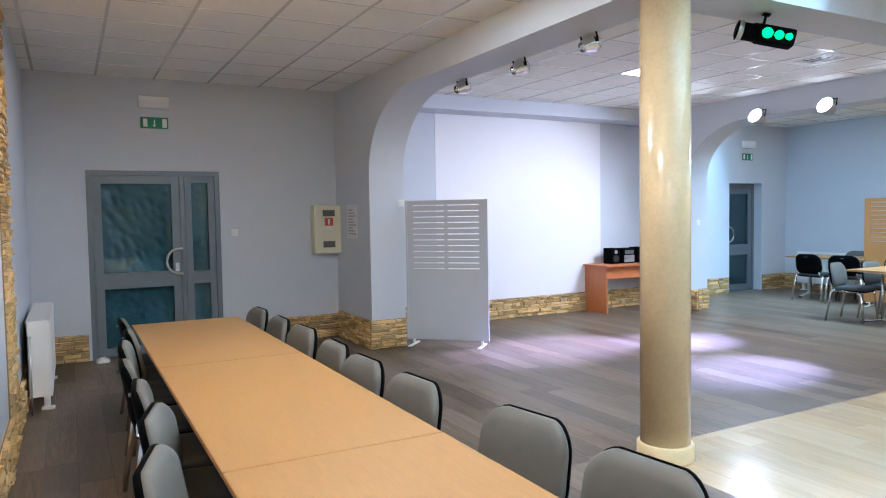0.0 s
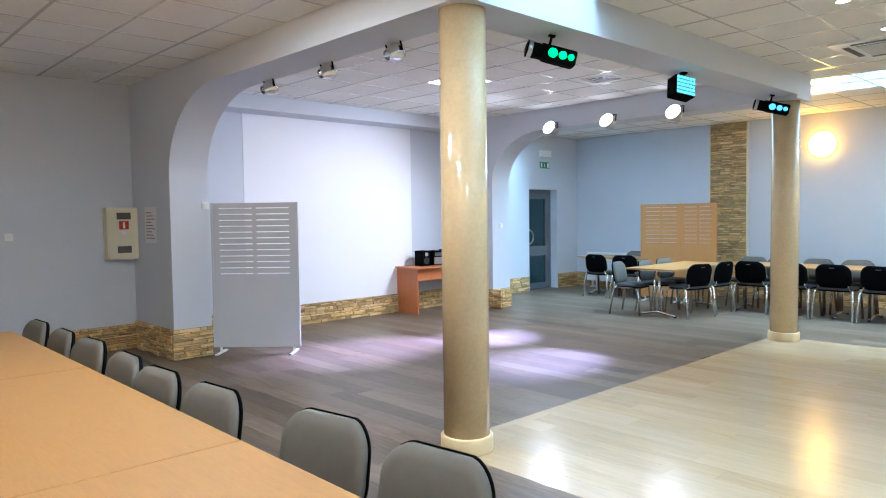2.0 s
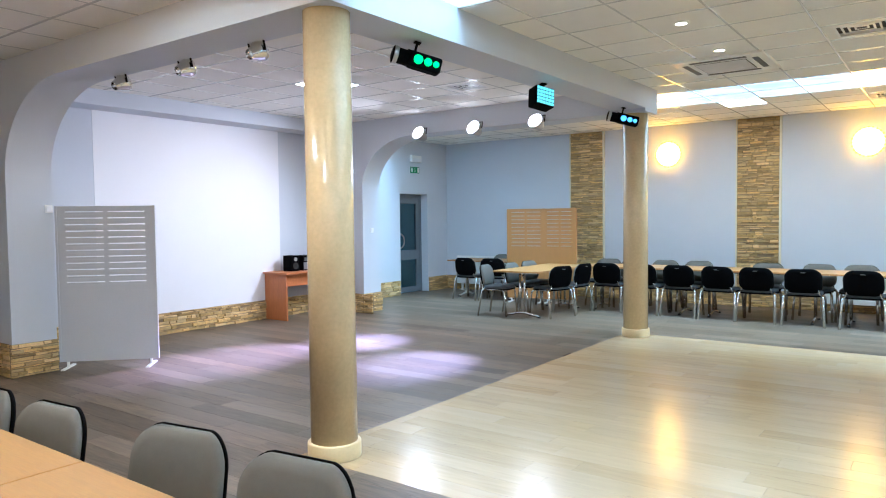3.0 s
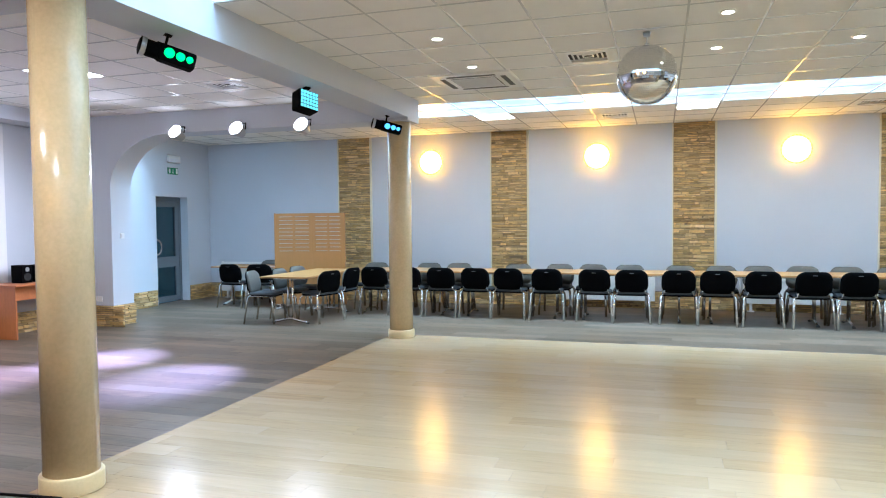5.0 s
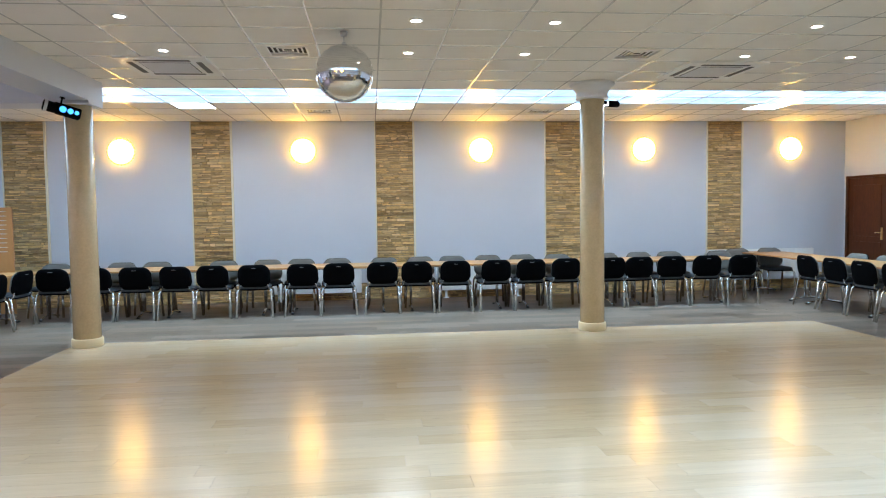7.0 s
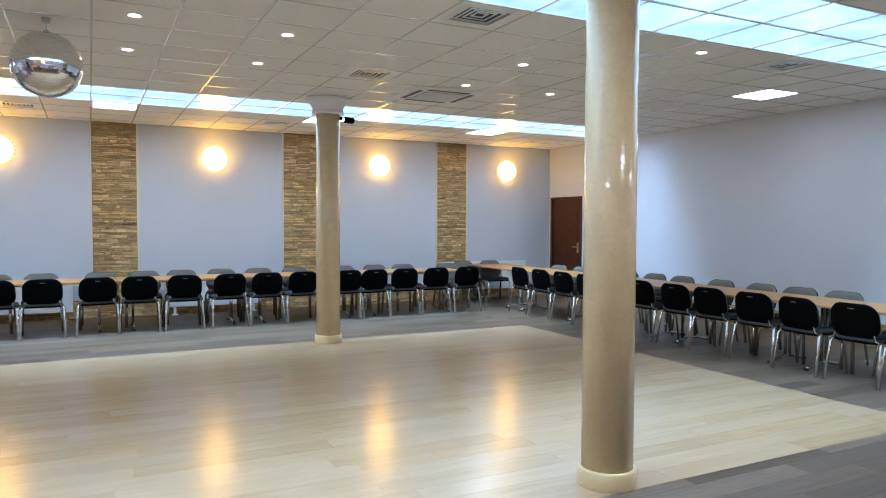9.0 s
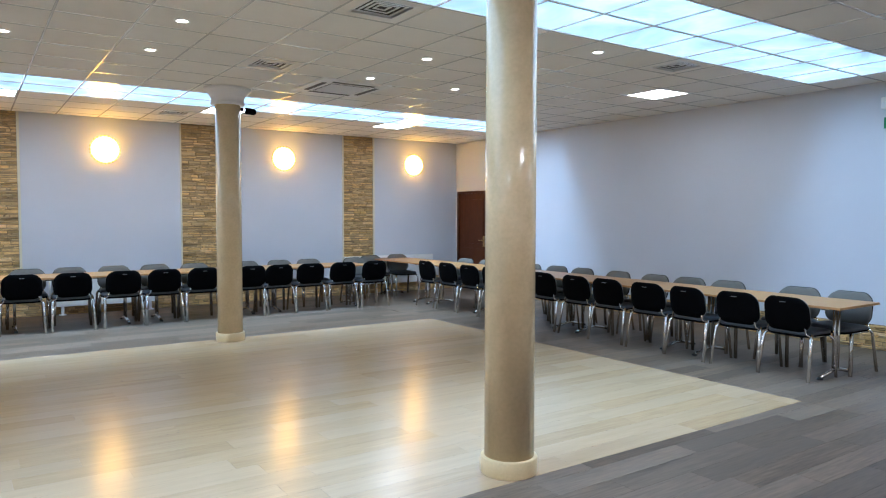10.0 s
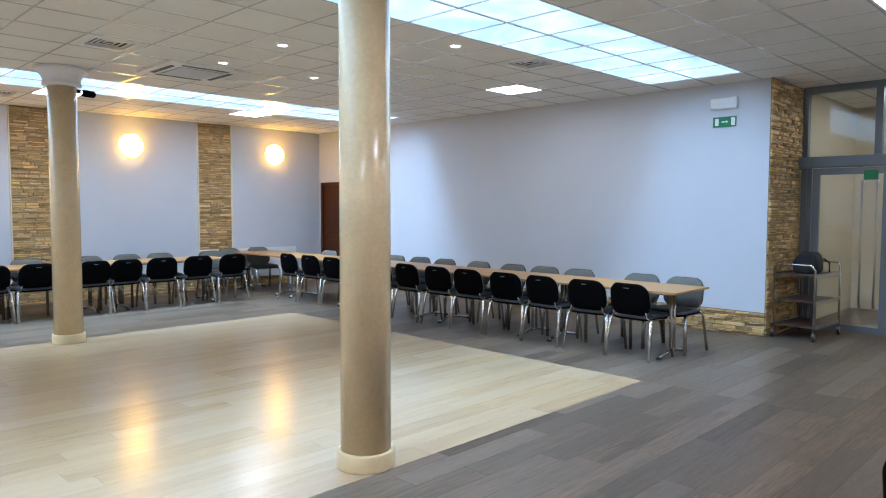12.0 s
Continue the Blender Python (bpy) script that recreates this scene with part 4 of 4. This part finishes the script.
radiator(7.35, NORTH - 0.035, 0.20, 0.78, 2.1, 0, "long white panel radiator under the wall lamp")
radiator(-0.95, NORTH - 0.035, 0.14, 0.66, 1.55, 0, "white panel radiator behind the long table")
radiator(2.0, NORTH - 0.035, 0.14, 0.66, 1.55, 0, "white panel radiator behind the long table")
radiator(-8.2, NORTH - 0.035, 0.14, 0.75, 1.3, 0, "white panel radiator in the corner")
radiator(-7.55, SOUTH + 0.02, 0.13, 0.76, 1.5, 180, "thick white panel radiator on feet beside the glazed door", 0.20)


# ---- signs, boxes and switches ----
def exit_sign(at, turn, down=False, group="emergency exit signs"):
    t = thing("exit_light", at, "white emergency lamp above the exit sign", "emergency light", "emergency lights", turn)
    part("body", boxes((-0.17, -0.06, 0.0, 0.17, 0, 0.14), bevel=0.012), WHITE, t)
    part("diffuser", boxes((-0.155, -0.068, 0.015, 0.155, -0.06, 0.075), bevel=0.003), PLASTER, t)
    s = thing("exit_sign", (at[0], at[1], at[2] - 0.16), "green emergency exit sign with white pictogram", "sign", group, turn)
    part("plate", boxes((-0.15, -0.006, -0.065, 0.15, 0, 0.065)), GREEN, s)
    spin = Matrix.Rotation(radians(90 if down else 0), 4, "Y")
    bm = boxes((-0.037, -0.008, -0.007, 0.025, -0.0065, 0.007))
    bmesh.ops.transform(bm, matrix=spin, verts=bm.verts)
    part("arrow_shaft", bm, SIGNWHITE, s)
    bm = bmesh.new()
    bm.faces.new([bm.verts.new(p) for p in ((0.025, -0.008, 0.020), (0.025, -0.008, -0.020), (0.048, -0.008, 0))])
    bmesh.ops.transform(bm, matrix=spin, verts=bm.verts)
    part("arrow_head", bm, SIGNWHITE, s)
    part("door_mark", boxes((0.085, -0.008, -0.05, 0.135, -0.0065, 0.05)), SIGNWHITE, s)
    part("bar_mark", boxes((-0.12, -0.008, -0.045, -0.075, -0.0065, 0.045)), SIGNWHITE, s)


exit_sign((WEST + 0.002, 0.795, 2.85), 90, True)
exit_sign((WEST_FAR + 0.002, 11.36, 2.74), 90, True)
exit_sign((EAST - 0.002, 3.64, 2.86), -90)

cab = thing("alarm_cabinet", (WEST + 0.002, 2.82, 1.10), "cream metal fire-alarm cabinet with dark windows and a red label", "cabinet", turn=90)
part("body", boxes((-0.19, -0.14, 0, 0.19, 0, 0.62), bevel=0.006), CREAM, cab)
door = part("door", boxes((-0.175, -0.150, 0.015, 0.175, -0.140, 0.605), bevel=0.004), CREAM, cab)
part("window", boxes((-0.08, -0.153, 0.48, 0.08, -0.150, 0.56)), GREYSLOT, door)
part("window", boxes((-0.08, -0.153, 0.08, 0.08, -0.150, 0.16)), GREYSLOT, door)
part("red_label", boxes((-0.055, -0.153, 0.36, 0.055, -0.150, 0.46)), RED, door)
part("label_mark", boxes((-0.012, -0.155, 0.375, 0.012, -0.153, 0.445)), SIGNWHITE, door)
part("white_label", boxes((-0.035, -0.153, 0.30, 0.035, -0.150, 0.345)), PAPER, door)

note = thing("notice", (-8.36, 2.978, 1.30), "pinned paper notice with lines of small print", "notice")
part("sheet", boxes((-0.17, -0.003, 0, 0.17, 0, 0.42)), PAPER, note)
for i in range(9):
    part("print_line", boxes((-0.13, -0.005, 0.05 + 0.037 * i, 0.13 - 0.05 * (i % 3), -0.0035, 0.062 + 0.037 * i)), INK, note)


def switch(at, turn):
    t = thing("light_switch", at, "small white light switch", "light switch", "wall switches", turn)
    part("plate", boxes((-0.04, -0.010, -0.04, 0.04, 0, 0.04), bevel=0.003), WHITE, t)
    part("rocker", boxes((-0.025, -0.015, -0.028, 0.025, -0.010, 0.028), bevel=0.002), PLASTER, t)


switch((WEST + 0.002, 1.66, 1.40), 90)
switch((-8.018, 8.68, 1.38), 90)
switch((-7.788, 3.38, 1.72), 90)

def socket(at, turn):
    t = thing("power_socket", at, "white double wall socket above the stone skirting", "socket", "wall sockets", turn)
    part("plate", boxes((-0.075, -0.010, -0.04, 0.075, 0, 0.04), bevel=0.003), WHITE, t)
    for x in (-0.037, 0.037):
        bm = bmesh.new()
        lathe(bm, [(0.022, -0.010), (0.024, -0.013), (0.026, -0.010)], 16, (x, 0, 0), "y", caps=False)
        part("outlet", bm, PLASTER, t)


socket((-8.30, 8.468, 0.42), 0)
socket((-8.55, 8.468, 0.42), 0)

cloth = thing("floor_cloth", (-8.80, 0.16, 0), "small crumpled white cloth on the floor by the glazed door", "cloth")
bm = bmesh.new()
pad(bm, 0.20, 0.14, 0.06, [(0.0, 0.0), (0.0, 0.012), (0.02, 0.035), (0.05, 0.045)], lambda u, v, d: (u + 0.2 * v * d, v, d * (1 + 0.5 * math.sin(40 * u) * math.cos(33 * v))))
part("fold", bm, WHITE, cloth)

# ---- trolley with bag ----
tr = thing("serving_trolley", (9.56, 2.74, 0), "three-tier steel serving trolley with dark shelves on castors", "trolley", turn=-4)
hx, hy = 0.40, 0.24
for sx in (-1, 1):
    bm = bmesh.new()
    tube(bm, [(sx * hx, -hy, 0.10), (sx * hx, -hy, 0.86), (sx * (hx + 0.03), -hy + 0.04, 0.92), (sx * (hx + 0.03), hy - 0.04, 0.92), (sx * hx, hy, 0.86), (sx * hx, hy, 0.10)], 0.0125, 10)
    part("side_frame", bm, CHROME, tr)
    for sy in (-1, 1):
        bm = bmesh.new()
        lathe(bm, [(0.022, -0.012), (0.038, -0.010), (0.038, 0.010), (0.022, 0.012)], 18, (sx * hx, sy * hy, 0.038), "y")
        c = part("castor", bm, RUBBER, tr)
        part("fork", boxes((sx * hx - 0.012, sy * hy - 0.018, 0.04, sx * hx + 0.012, sy * hy + 0.018, 0.10)), STEEL, c)
for z in (0.16, 0.46, 0.78):
    sh = part("shelf", boxes((-hx, -hy, z, hx, hy, z + 0.012)), SHELF, tr)
    for y in (-hy - 0.006, hy):
        part("rim", boxes((-hx, y, z - 0.012, hx, y + 0.006, z + 0.03)), STEEL, sh)
bag = thing("bag", (9.64, 2.76, 0.793), "black cloth bag lying on the trolley's top shelf", "bag")
bm = bmesh.new()
pad(bm, 0.46, 0.30, 0.09, [(0.02, 0.0), (0.0, 0.03), (0.0, 0.14), (0.03, 0.21), (0.07, 0.235)], lambda u, v, d: (u + 0.02 * math.sin(9 * v + 3 * d), v + 0.015 * math.sin(11 * u), d * (1 + 0.10 * math.sin(7 * u + 1))))
part("body", bm, BAG, bag)
bm = bmesh.new()
tube(bm, [(0.20, -0.12, 0.17), (0.26, -0.17, 0.12), (0.27, -0.17, 0.0), (0.27, -0.14, -0.06)], 0.012, 8)
part("strap", bm, BAG, bag)


# ---- floor planks ----
def planks(name, x0, y0, x1, y1, mat_piece, mat_rest, near, limit, seed, gap, parent):
    """Planks along x. The nearest to a spot are pieces of their own on shared meshes; the rest is one mesh."""
    rng = random.Random(seed)
    W, Ln = 0.192, 1.285
    rows, y = [], y0
    while y < y1 - 0.01:
        w = min(W, y1 - y)
        x = x0 - rng.uniform(0, Ln)
        while x < x1:
            a, b = max(x, x0), min(x + Ln, x1)
            if b - a > 0.03:
                rows.append((a, y, b, y + w))
            x += Ln
        y += w
    rows.sort(key=lambda r: ((r[0] + r[2]) / 2 - near[0]) ** 2 + ((r[1] + r[3]) / 2 - near[1]) ** 2)
    shared = {}
    verts, faces = [], []
    for i, (a, b, c, d) in enumerate(rows):
        if i < limit:
            key = (round(c - a, 3), round(d - b, 3))
            if key not in shared:
                bm = boxes((gap, gap, -0.011, c - a - gap, d - b - gap, 0.0))
                shared[key] = mesh_of("plank", bm, mat_piece)
                shared[key].materials.append(JOINT)
                for f in shared[key].polygons:
                    f.material_index = 0 if f.normal.z > 0.5 else 1
            ob = new("plank", shared[key])
            ob.parent = parent
            ob.location = (a, b, 0)
        else:
            k = len(verts)
            verts += [(a + gap, b + gap, 0), (c - gap, b + gap, 0), (c - gap, d - gap, 0), (a + gap, d - gap, 0),
                      (a + gap, b + gap, -0.011), (c - gap, b + gap, -0.011), (c - gap, d - gap, -0.011), (a + gap, d - gap, -0.011)]
            faces += [tuple(k + j for j in f) for f in ((0, 1, 2, 3), (0, 4, 5, 1), (1, 5, 6, 2), (2, 6, 7, 3), (3, 7, 4, 0))]
    me = bpy.data.meshes.new(name)
    me.from_pydata(verts, [], faces)
    me.materials.append(mat_rest)
    me.materials.append(JOINT)
    me.polygons.foreach_set("material_index", [0 if n % 5 == 0 else 1 for n in range(len(faces))])
    ob = new(name, me)
    ob.parent = parent
    ob["kind"] = "stuff"


floor_ob = bpy.data.objects["floor"]
planks("pale_planks", *DANCE, LIGHT_P, LIGHT_I, (0.5, 4.0), 290, 5, 0.0004, floor_ob)
planks("dark_planks", WEST_FAR - 0.2, SOUTH, DANCE[0], NORTH, DARK_P, DARK_I, (-4.5, 4.0), 150, 6, 0.0006, floor_ob)
planks("dark_planks", DANCE[0], SOUTH, DANCE[2], DANCE[1], DARK_P, DARK_I, (0.5, 2.5), 75, 7, 0.0006, floor_ob)
planks("dark_planks", DANCE[2], SOUTH, LOBBY + 2.7, NORTH, DARK_P, DARK_I, (6.5, 3.0), 75, 8, 0.0006, floor_ob)
planks("dark_planks", DANCE[0], DANCE[3], DANCE[2], NORTH, DARK_P, DARK_I, (0.5, 9.0), 0, 9, 0.0006, floor_ob)
